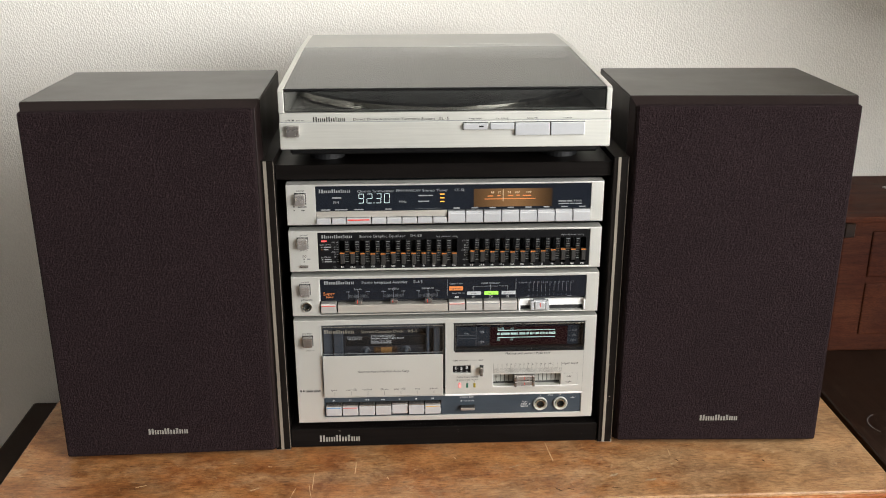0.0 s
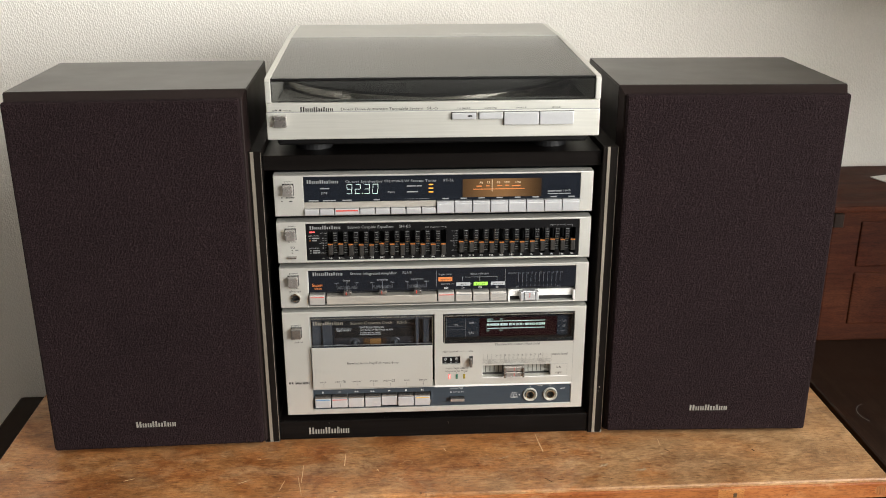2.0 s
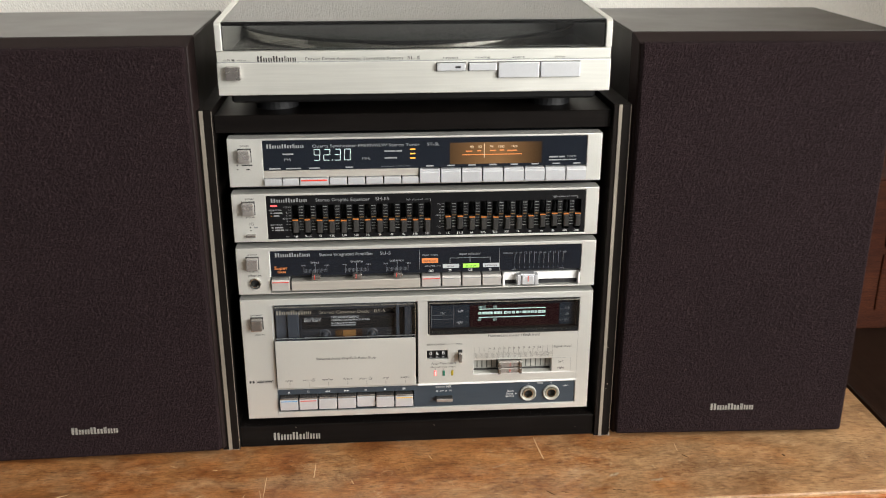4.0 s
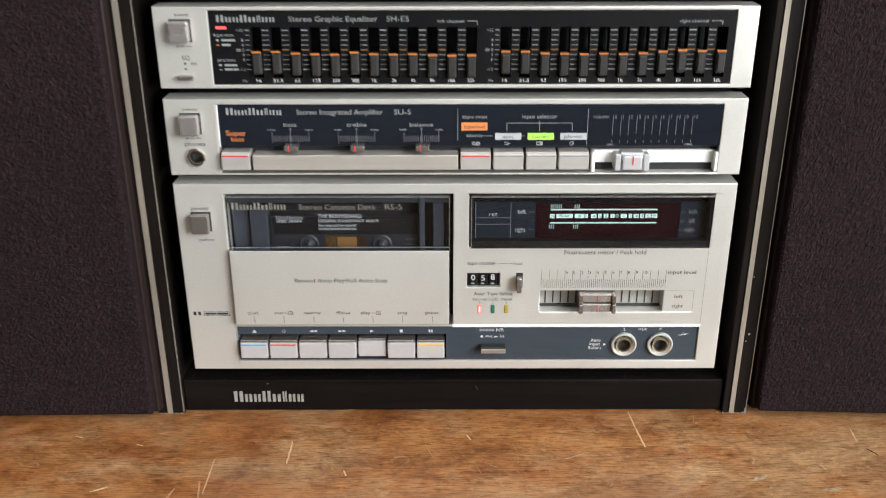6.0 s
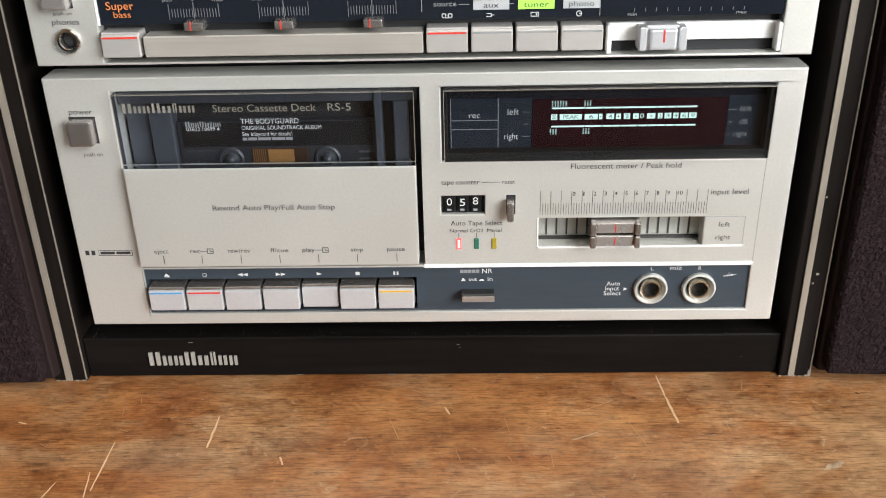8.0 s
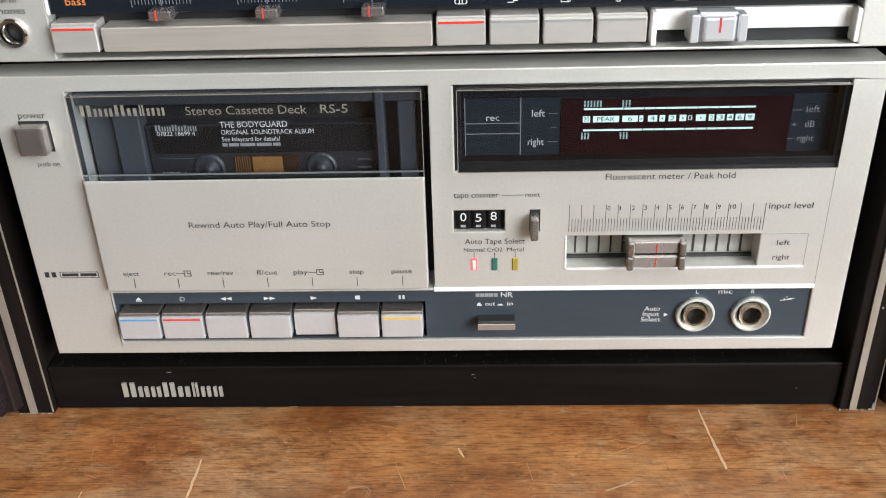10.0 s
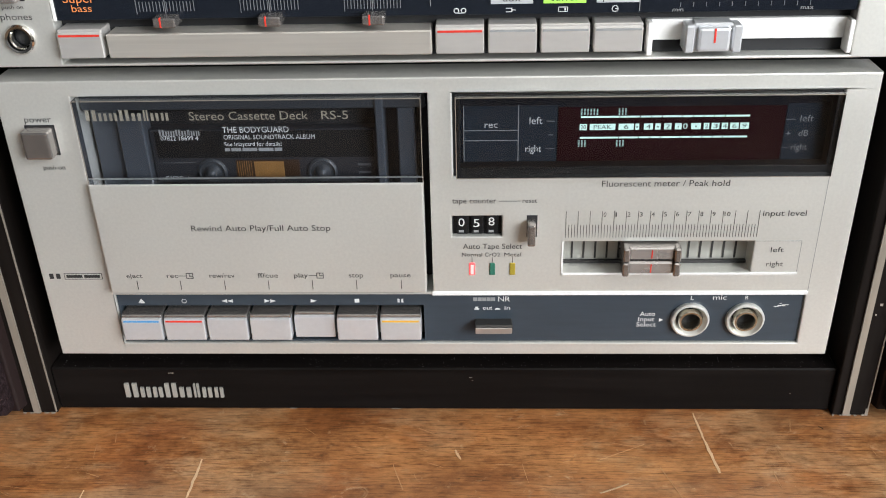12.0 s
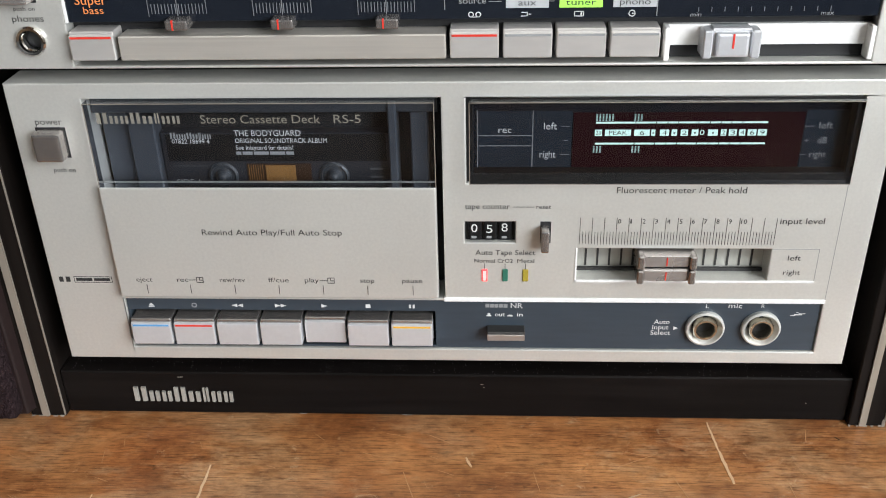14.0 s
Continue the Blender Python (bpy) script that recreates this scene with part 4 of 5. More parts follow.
# amplifier
def build_amplifier():
    z0, z1 = 149.0, 189.5
    u = unit("integrated_amplifier", z0, z1, [(-122.2, 136.4, 150.0, 186.6), (-137.9, -131.3, 155.4, 162.0)], "silver stereo amplifier with dark panel and slider controls", "amplifier")
    feet(u, 144.0, 149.2)
    power_button(u, 181.8)
    text(u, "power", -139.0, -131.0, 183.6, 1.7, -0.1, "black_ink")
    text(u, "push on", -138.3, -131.2, 168.6, 1.3, -0.1, "black_ink")
    text(u, "phones", -139.5, -129.0, 165.0, 2.1, -0.1, "black_ink")
    jack(u, -134.6, 158.7, 5.0)
    p = box("control_panel", u, "gloss_panel", -121.9, 136.1, 0.6, 4, 164.4, 186.3, 0.2, 1, "dark glossy control panel")
    box("panel_edge", u, "white", -122.1, -121.2, -0.3, 3, 164.4, 186.4, 0.1)
    box("control_slot", u, "pit", -122, 136.2, 5.5, 9, 150.2, 164.6, 0)
    y = 0.5
    brand(p, -117.0, -88.9, 181.2, 3.6, y, "grey_ink", 0.1)
    text(p, "Stereo Integrated Amplifier", -81.2, -37, 181.3, 2.7, y - 0.05, "grey_ink")
    text(p, "SU-5", -31.4, -22.8, 181.3, 2.7, y - 0.05, "grey_ink")
    text(p, "Super", -118, -107.5, 170.2, 2.9, y - 0.05, "lit_orange")
    text(p, "bass", -115.6, -109, 167.2, 2.3, y - 0.05, "lit_orange")
    for x0, x1, s, l, r in ((-94.3, -75.4, "bass", "min", "max"), (-60.2, -41.5, "treble", "min", "max"), (-26.5, -8.5, "balance", "left", "right")):
        n = 17
        boxes("scale_print", p, "dim_ink", [(x0 + (x1 - x0) * i / n - 0.12, x0 + (x1 - x0) * i / n + 0.12, y - 0.1, y, 167.0 if i else 166.2, 172.0 if i in (0, 17) else 170.2) for i in range(n + 1)] + [((x0 + x1) / 2 - 0.15, (x0 + x1) / 2 + 0.15, y - 0.1, y, 166.4, 172.6)])
        c, w = (x0 + x1) / 2, 0.85 * len(s)
        text(p, s, c - w, c + w, 175.0, 2.1, y - 0.05, "grey_ink")
        text(p, l, x0 - 2, x0 + 1.6, 172.8, 1.2, y - 0.05, "grey_ink")
        text(p, r, x1 - 2, x1 + 2.2, 172.8, 1.2, y - 0.05, "grey_ink")
        text(p, "0", c - 0.5, c + 0.5, 173.0, 1.2, y - 0.05, "grey_ink")
        cx = c + 0.5
        kn = box("slide_knob", u, "knob", cx - 3.6, cx + 3.6, -5.0, 5, 162.9, 166.2, 0.6, 2, "small metal slide knob")
        box("red_mark", kn, "red", cx - 1.4, cx - 0.9, -5.15, -4, 163.1, 166.25, 0)
    boxes("dividing_line", p, "grey_ink", [(1.0, 1.25, y - 0.1, y, 167.5, 184.2), (67.6, 67.85, y - 0.1, y, 165.0, 184.2)])
    text(p, "tape mon", 3.4, 16, 179.2, 2.0, y - 0.05, "grey_ink")
    bx = box("tape_lamp", p, "lit_orange", 3.0, 16.4, y - 0.15, y + 0.2, 172.9, 177.1, 0)
    text(bx, "tape/ext", 4.2, 15.2, 174.0, 2.0, y - 0.2, "black_ink")
    text(p, "source", 5.6, 14.2, 169.4, 1.9, y - 0.05, "grey_ink")
    text(p, "input selector", 34.2, 52, 179.2, 2.1, y - 0.05, "grey_ink")
    boxes("selector_tree", p, "grey_ink", [(26.2, 60.0, y - 0.1, y, 176.6, 176.85), (26.2, 26.5, y - 0.1, y, 172.6, 176.8), (59.7, 60.0, y - 0.1, y, 172.6, 176.8), (42.9, 43.2, y - 0.1, y, 172.6, 178.2), (15, 19, y - 0.1, y, 169.9, 170.1), (33.5, 35.6, y - 0.1, y, 169.9, 170.1)])
    for s, x, m in (("aux", 20.4, "label_off"), ("tuner", 37.2, "led_green"), ("phono", 54.0, "label_off")):
        lb = box("input_lamp", p, m, x, x + 13.5, y - 0.15, y + 0.2, 167.9, 171.4, 0)
        w = 0.95 * len(s)
        text(lb, s, x + 6.75 - w, x + 6.75 + w, 168.7, 1.9, y - 0.22, "black_ink")
    def rings(x, z, r, items):
        for i in range(14):
            a = 2 * math.pi * i / 14
            cx2, cz2 = x + r * math.cos(a), z + r * math.sin(a)
            items.append((cx2 - 0.16, cx2 + 0.16, y - 0.1, y, cz2 - 0.16, cz2 + 0.16))
        return items

    def strokes(*rects):
        return [(a, b, y - 0.1, y, c, d) for a, b, c, d in rects]
    zs = 165.9
    tape = rings(9.4, zs, 0.75, rings(11.7, zs, 0.75, [])) + strokes((9.2, 11.9, zs - 0.9, zs - 0.65))
    aux = strokes((25.2, 27.2, zs + 0.45, zs + 0.7), (25.2, 27.2, zs - 0.7, zs - 0.45), (27.0, 27.3, zs - 0.7, zs + 0.7), (27.2, 28.4, zs - 0.12, zs + 0.12))
    radio = strokes((41.9, 45.0, zs + 0.6, zs + 0.85), (41.9, 45.0, zs - 0.85, zs - 0.6), (41.9, 42.15, zs - 0.8, zs + 0.8), (44.75, 45.0, zs - 0.8, zs + 0.8), (43.9, 44.4, zs - 0.4, zs + 0.4))
    disc = rings(60.0, zs, 0.95, []) + strokes((60.0, 60.9, zs - 0.15, zs + 0.15))
    for items in (tape, aux, radio, disc):
        boxes("input_symbol", p, "white_ink", items)
    text(p, "volume", 70.3, 78.6, 179.2, 1.9, y - 0.05, "dim_ink")
    boxes("volume_marks", p, "dim_ink", [(80.6 + 4.06 * k - 0.12, 80.6 + 4.06 * k + 0.12, y - 0.1, y, 170.5, 180.6) for k in range(11)] + [(80.6 + 4.06 * k - 0.12, 80.6 + 4.06 * k + 0.12, y - 0.1, y, 166.2, 167.6) for k in range(11)])
    for k in range(11):
        s = str(k)
        text(p, s, 81.4 + 4.06 * k, 81.4 + 4.06 * k + 0.95 * len(s), 179.0, 1.8, y - 0.05, "dim_ink")
    text(p, "min", 78.2, 81.6, 164.7, 1.3, y - 0.05, "grey_ink")
    text(p, "max", 118.4, 122.4, 164.9, 1.3, y - 0.05, "grey_ink")
    slotted_key(u, -121.2, -105.8, 152.8, 162.2, "red", -3.4, "key", "key", 1.0)
    bm = bmesh.new()
    add_box(bm, -104.6, 1.4, -3.6, 8, 152.8, 160.8, 0.4, 1)
    part("control_bar", bm, "bar", u, "brushed metal bar below the slide knobs")
    for k, line in enumerate(("red", "grey_ink", "grey_ink", "grey_ink")):
        x = 2.3 + 16.9 * k
        slotted_key(u, x, x + 16.3, 152.8, 162.0, line, -3.2, "key", "selector_key", 1.0)
    v = box("volume_track", u, "white", 70.8, 136.0, 3.5, 9, 154.6, 161.4, 0.2, 1, "white volume slot")
    box("track_end", v, "white", 70.8, 72.6, -0.4, 5, 150.6, 161.4, 0.3)
    box("track_end", v, "white", 134.6, 136.2, -0.4, 5, 150.6, 161.4, 0.3)
    bm = bmesh.new()
    add_box(bm, 82.4, 85.4, -3.2, 5, 152.0, 161.0, 0.5, 1)
    add_box(bm, 97.4, 100.4, -3.2, 5, 152.0, 161.0, 0.5, 1)
    add_box(bm, 85.0, 97.8, -1.8, 5, 152.0, 161.4, 0.6, 1)
    add_box(bm, 86.4, 96.6, -3.8, 0, 152.6, 160.4, 0.9, 2)
    k = part("volume_knob", bm, "key_light", u, "wide metal volume slider knob")
    box("red_mark", k, "red", 91.3, 91.9, -3.95, -3.2, 155.6, 160.2, 0)
    return u


build_amplifier()


# cassette deck
def at_depth(x, z, y):
    k = (297 + y) / 297
    return 14.2 + (x - 13) * k, 249.3 + (z - 250) * k


def build_deck():
    z0, z1 = 32.0, 144.0
    holes = [(-122.6, -0.9, 60.2, 138.4), (-122.4, 136.9, 37.4, 59.2), (7.4, 137.4, 107.2, 138.2), (6.6, 24.6, 83.8, 92.2), (46.9, 115.2, 68.6, 81.5)]
    u = unit("cassette_deck", z0, z1, holes, "silver cassette deck with a loaded cassette and level meter", "cassette deck")
    feet(u, 20.8, 32.2)
    power_button(u, 127.8, mat="knob")
    text(u, "power", -140.2, -130.8, 129.4, 2.2, -0.1, "black_ink")
    text(u, "push on", -137.6, -129.8, 111.6, 1.7, -0.1, "black_ink")
    boxes("noise_mark", u, "black_ink", [(-145.6, -144.0, -0.1, 0, 66.6, 68.8), (-143.0, -141.4, -0.1, 0, 66.6, 68.8), (-139.9, -125.4, -0.1, 0, 68.7, 68.9), (-139.9, -125.4, -0.1, 0, 66.3, 66.5), (-139.9, -139.7, -0.1, 0, 66.3, 68.9), (-125.6, -125.4, -0.1, 0, 66.3, 68.9), (-139.1, -133, -0.1, 0, 67.0, 68.2), (-132.3, -126.3, -0.1, 0, 67.0, 68.2)])
    # cassette door
    d = box("door_panel", u, "silver", -121.6, -3.2, -3.4, 3, 62.2, 106.9, 0.5, 2, "silver lower half of the cassette door")
    text(d, "Rewind Auto Play/Full Auto Stop", -87.3, -36.9, 88.4, 2.3, -3.5, "black_ink")
    for s, x, w in (("eject", -112.5, 6), ("rec", -98.2, 4.2), ("rew/rev", -79.6, 9.4), ("ff/cue", -62.5, 7.6), ("play", -50.2, 5.2), ("stop", -29.8, 5.2), ("pause", -13.4, 7.4)):
        text(d, s, x - w / 2 + 0.8, x + w / 2 + 0.8, 68.9, 1.9, -3.5, "black_ink")
    boxes("key_ticks", d, "black_ink", [(x - 0.1, x + 0.1, -3.55, -3.4, 63.8, 67.6) for x in (-111.1, -94.8, -78.2, -61.8, -45.4, -29.0, -12.4)]
          + [(x, x + 3.0, -3.55, -3.4, 69.6, 69.75) for x in (-95.2, -46.5)] + [(x + a, x + b2, -3.55, -3.4, z, z2) for x in (-92.2, -43.6) for a, b2, z, z2 in ((0, 2.6, 68.5, 68.7), (0, 2.6, 70.7, 70.9), (0, 0.2, 68.5, 70.9), (2.4, 2.6, 68.5, 70.9), (1.1, 1.3, 69.5, 70.9), (1.1, 2.4, 69.5, 69.7))])
    w = box("door_window", u, "door_glass", -121.2, -3.0, -3.2, 1.0, 107.0, 138.0, 0.12, 1, "clear smoked cassette window")
    w.visible_shadow = False
    brand(w, -119.2, -90.4, 129.0, 4.0, 1.6, "cream_ink", 0.1)
    text(w, "Stereo Cassette Deck", -83.2, -42.0, 129.0, 3.0, 1.5, "cream_ink")
    text(w, "RS-5", -37.4, -28.2, 129.0, 3.0, 1.5, "cream_ink")
    # Edge highlights of the window, laid on as thin pale strips.
    boxes("window_edge_highlight", w, "strip", [(-121.2, -3.0, -3.35, -3.15, 137.7, 137.95), (-121.3, -121.0, -3.35, -3.1, 107.0, 138.0), (-3.2, -2.95, -3.35, -3.1, 107.0, 138.0)])
    box("door_well", u, "pit", -122.4, -2.0, 20, 22, 60.2, 138.0, 0)
    for gx0, gx1, gy, gz in ((-121.0, -111.5, 9, 137), (-110.9, -101.5, 6, 129), (-19.5, -16.5, 4, 136), (-12.0, -6.0, 6, 137)):
        box("door_guide", u, "guide", gx0, gx1, gy, 20, 100, gz, 0.5)
    box("well_top", u, "case", -122.0, -2.0, 5, 20, 131.5, 138.0, 0.3)
    c = tagged(new("cassette"), "black music cassette with white print in the deck", "cassette")
    c.location = (0, 0, 0)
    cy = 9.0
    X = lambda x: at_depth(x, 0, cy)[0]
    Z = lambda z: at_depth(0, z, cy)[1]
    box("shell", c, "cassette", X(-99), X(-19), cy, cy + 8, 60.4, Z(127), 0.8, 2)
    label = boxes("cassette_label", c, "black", [(X(-97), X(-21), cy - 0.25, cy + 0.1, Z(116.5), Z(126.5))])
    for s, x0, x1, z, h, m in (("THE BODYGUARD", -73.0, -50, 125.9, 2.2, "white_ink"), ("ORIGINAL SOUNDTRACK ALBUM", -72.9, -41.2, 123.4, 1.7, "white_ink"), ("See Inlaycard for details!", -72.9, -53, 120.9, 1.6, "white_ink"), ("07822 18699 4", -94.9, -81.8, 123.2, 1.6, "white_ink")):
        text(label, s, X(x0), X(x1), Z(z), h, cy - 0.35, m)
    bars(label, X(-73), X(-53), Z(119), 1.2, cy - 0.25, "grey_ink", (1, 2, 3, 3, 1.5))
    brand(label, X(-95.2), X(-81.1), Z(124.9), 2.4, cy - 0.25, "grey_ink", 0.1, "label_mark")
    text(label, "SIDE 1", X(-95.4), X(-87.2), Z(108.0), 1.8, cy - 0.35, "white_ink")
    boxes("shell_print", c, "dead_grey", [(X(-27), X(-22.5), cy - 0.1, cy, Z(113.2), Z(113.9)), (X(-27), X(-22.5), cy - 0.1, cy, Z(110.2), Z(110.9)), (X(-96), X(-84), cy - 0.1, cy, Z(114.6), Z(114.75))])
    box("tape_window", c, "tape", X(-70), X(-47.5), cy - 0.2, cy + 0.3, Z(107.5), Z(115.6), 0.1)
    boxes("tape_layers", c, "amber", [(X(-69.4 + 0.8 * k), X(-69.2 + 0.8 * k), cy - 0.3, cy, Z(107.8), Z(115.2)) for k in range(7)])
    box("tape_glow", c, "amber", X(-63.5), X(-53.0), cy - 0.3, cy, Z(108), Z(115), 0.1)
    for hx in (-78.5, -39.6):
        lathe("hub", c, "case", [(5.4, cy + 0.2), (5.4, cy - 0.6), (4.6, cy - 1.0), (4.2, cy - 0.2), (3.0, cy - 0.4), (1.6, cy - 2.4), (0.6, cy - 2.9)], X(hx), Z(111.0), 28)
        lathe("spindle_tip", c, "chrome", [(0.7, cy - 2.6), (0.6, cy - 3.3), (0.25, cy - 3.5)], X(hx + 0.3), Z(110.0), 12)
    # key panel
    kp = plate("key_panel", u, "navy", (-122.2, 136.7, 37.6, 59.0), [(-121.4, -4.8, 38.4, 53.9), (90.8, 100.4, 42.8, 52.4), (111.3, 120.9, 42.8, 52.4)], 1.0, 6, 0.15, "navy-grey lower panel")
    edges = (-121.0, -104.6, -88.0, -71.5, -54.9, -38.3, -21.8, -5.3)
    lines = ("blue", "red", None, None, None, None, "yellow")
    for k in range(7):
        y = -3.6 if k != 4 else -1.6
        tk = box("transport_key", u, "key_light", edges[k] + 0.55, edges[k + 1] - 0.55, y, 8, 41.0, 50.6, 0.5, 2)
        # Ledge in darker metal: the dark reflection on the key tops is coloured in.
        box("key_ledge", tk, "knob", edges[k] + 0.6, edges[k + 1] - 0.6, y + 1.0, 8, 50.0, 51.9, 0.3)
        if lines[k]:
            box("colour_line", tk, lines[k], edges[k] + 1.3, edges[k + 1] - 1.3, y - 0.12, y + 0.4, 49.2, 49.9, 0)
    yk = 0.95
    bm = bmesh.new()
    for k, shape in enumerate(("eject", "rec", "rew", "ff", "play", "stop", "pause")):
        x, z = (edges[k] + edges[k + 1]) / 2, 56.0

        def tri(ax, bx2, cz=z, up=False):
            if up:
                v = [(ax, cz - 0.3), (bx2, cz - 0.3), ((ax + bx2) / 2, cz + 1.0)]
            else:
                v = [(ax, cz - 0.8), (bx2, cz), (ax, cz + 0.8)]
            bm.faces.new([bm.verts.new((q[0] / 1000, yk / 1000 - 0.0001, q[1] / 1000)) for q in v])
        if shape == "eject":
            tri(x - 1.1, x + 1.1, z, True)
            add_box(bm, x - 1.1, x + 1.1, yk - 0.1, yk, z - 0.9, z - 0.5)
        elif shape == "rec":
            for i in range(14):
                a0, a1 = 2 * math.pi * i / 14, 2 * math.pi * (i + 1) / 14
                bm.faces.new([bm.verts.new(((x + r * math.cos(a)) / 1000, yk / 1000 - 0.0001, (z + r * math.sin(a)) / 1000)) for a, r in ((a0, 0.75), (a1, 0.75), (a1, 1.0), (a0, 1.0))])
        elif shape == "rew":
            tri(x + 0.0, x - 2.2), tri(x + 2.2, x + 0.0)
        elif shape == "ff":
            tri(x - 2.2, x), tri(x, x + 2.2)
        elif shape == "play":
            tri(x - 1.1, x + 1.3)
        elif shape == "stop":
            add_box(bm, x - 0.9, x + 0.9, yk - 0.1, yk, z - 0.8, z + 0.8)
        else:
            add_box(bm, x - 1.1, x - 0.3, yk - 0.1, yk, z - 0.8, z + 0.8), add_box(bm, x + 0.3, x + 1.1, yk - 0.1, yk, z - 0.8, z + 0.8)
    tagged(part("symbol_print", bm, "white_ink", kp), kind="stuff")
    bars(kp, 14.0, 22.2, 55.8, 1.5, yk, "grey_ink", (1, 1, 1, 1, 1), name="noise_mark")
    text(kp, "NR", 23.4, 27.8, 55.6, 2.1, yk - 0.05, "white_ink")
    text(kp, "out", 17.6, 21.2, 51.9, 1.7, yk - 0.05, "white_ink")
    text(kp, "in", 25.8, 27.9, 51.9, 1.7, yk - 0.05, "white_ink")
    boxes("switch_marks", kp, "white_ink", [(14.4, 16.2, yk - 0.1, yk, 51.9, 52.4), (14.8, 15.8, yk - 0.1, yk, 52.4, 53.2), (22.2, 24.2, yk - 0.1, yk, 51.9, 52.3), (22.6, 23.8, yk - 0.1, yk, 52.3, 52.6)])
    sw = box("noise_switch", u, "slider", 14.5, 28.8, -4.0, 2, 44.2, 47.8, 0.4, 1, "dark grey push switch")
    box("switch_face", sw, "knob_face", 14.7, 28.6, -4.4, -3.9, 44.3, 47.0, 0.2)
    text(kp, "Auto", 76.8, 82.6, 49.0, 1.9, yk - 0.05, "white_ink")
    text(kp, "Input", 76.4, 82.4, 46.6, 1.9, yk - 0.05, "white_ink")
    text(kp, "Select", 75.8, 83.2, 44.2, 1.9, yk - 0.05, "white_ink")
    bm = bmesh.new()
    bm.faces.new([bm.verts.new((x / 1000, yk / 1000 - 0.0001, z / 1000)) for x, z in ((84.2, 46.4), (85.8, 47.2), (84.2, 48.0))])
    part("arrow", bm, "white_ink", kp)
    text(kp, "L", 95.2, 96.3, 56.2, 1.6, yk - 0.05, "white_ink")
    text(kp, "R", 115.3, 116.5, 56.3, 1.6, yk - 0.05, "white_ink")
    text(kp, "mic", 103.4, 108.4, 56.2, 2.0, yk - 0.05, "white_ink")
    boxes("scuff", kp, "white_ink", [(126.2, 128.0, yk - 0.08, yk, 53.0, 53.3), (127.6, 130.4, yk - 0.08, yk, 53.3, 53.7), (129.2, 131.6, yk - 0.08, yk, 53.8, 54.0), (128.2, 129.0, yk - 0.08, yk, 54.4, 54.6), (133.5, 136.4, yk - 0.08, yk, 58.5, 58.8)])
    for x in (95.6, 116.1):
        j = lathe("mic_socket", u, "silver", [(7.2, 1.2), (7.2, -0.4), (6.9, -0.9), (6.4, -1.0), (5.3, 0.6), (4.9, 1.2), (4.9, 6), (2, 6)], x, 47.6, 48, "silver dished microphone socket")
        lathe("socket_ring", j, "brass", [(4.5, 2.0), (4.5, -1.0), (4.2, -1.5), (3.5, -1.5), (3.25, -0.8), (3.1, 5), (1, 5)], x, 47.8, 40)
        lathe("socket_hole", j, "pit", [(3.3, 2.5), (3.3, 3.0)], x, 47.8, 24)
    # level meter
    m = plate("meter_frame", u, "black", (7.6, 137.2, 107.4, 138.0), [(9.8, 135.6, 110.8, 136.4)], 1.0, 6.5, 0.3, "black meter frame")
    pn = box("meter_panel", u, "gloss_panel", 8.0, 136.0, 6.0, 9, 108.6, 137, 0)
    yp = 5.9
    Xm = lambda x: 14.3 + (x - 13) * (297 + yp) / 297
    Zm = lambda z: 249.4 + (z - 250) * (297 + yp) / 297

    def mb(x0, x1, a, b3, lift=0.1):
        return (Xm(x0), Xm(x1), yp - lift, yp, Zm(a), Zm(b3))
    boxes("panel_tint", pn, "deep_navy", [mb(10, 41.6, 113, 134.4, 0.06), mb(118, 133, 113, 134.4, 0.06)])
    box("filter", pn, "window_red", *mb(42.0, 117.6, 113.7, 133.8, 0.12), 0)
    boxes("panel_lines", pn, "grey_ink", [mb(9.75, 10.05, 112.8, 134.6), mb(28.35, 28.65, 112.8, 134.6), mb(9.8, 28.5, 125.45, 125.75), mb(9.8, 28.5, 121.75, 122.05), mb(9.8, 134, 112.65, 112.95), mb(37.9, 40.9, 128.7, 128.9), mb(38.6, 40.4, 123.7, 123.9), mb(37.9, 40.9, 118.6, 118.8), mb(117.9, 121.0, 128.6, 128.8), mb(116.9, 119.6, 118.5, 118.7)])
    for s, x0, x1, z, h in (("rec", 17.0, 21.4, 126.6, 2.3), ("left", 32.2, 36.6, 127.8, 2.5), ("right", 31.0, 36.4, 117.6, 2.5), ("left", 122.6, 127.0, 127.9, 2.3), ("dB", 122.8, 126.0, 122.6, 2.3), ("right", 121.0, 126.4, 117.6, 2.3), ("+", 118.4, 120.2, 122.6, 2.0)):
        text(pn, s, Xm(x0), Xm(x1), Zm(z), h, yp - 0.1, "grey_ink" if x0 > 100 else "white_ink")
    yv = yp - 0.2

    def vb(x0, x1, a, b3):
        return (Xm(x0), Xm(x1), yv - 0.1, yv, Zm(a), Zm(b3))
    cuts = (49.3, 62.5, 69.3, 73.1, 76.6, 83.2, 87.0, 90.5, 94.0, 97.6, 105.9)
    boxes("level_line", pn, "vfd", [vb(a + 0.15, b3 - 0.15, z, z + 0.62) for z in (129.9, 122.4) for a, b3 in zip(cuts, cuts[1:])])
    tiles = ((49.2, 51.6, "20"), (52.6, 61.2, "PEAK"), (62.3, 67.4, "6"), (67.9, 69.2, "."), (70.8, 73.8, "4"), (74.6, 76.4, "."), (77.6, 80.0, "2"), (81.2, 83.4, "."), (86.6, 89.8, "."), (90.8, 92.6, "2"), (93.4, 96.0, "3"), (96.8, 98.8, "4"), (99.6, 102.4, "6"), (102.9, 105.8, "9"))
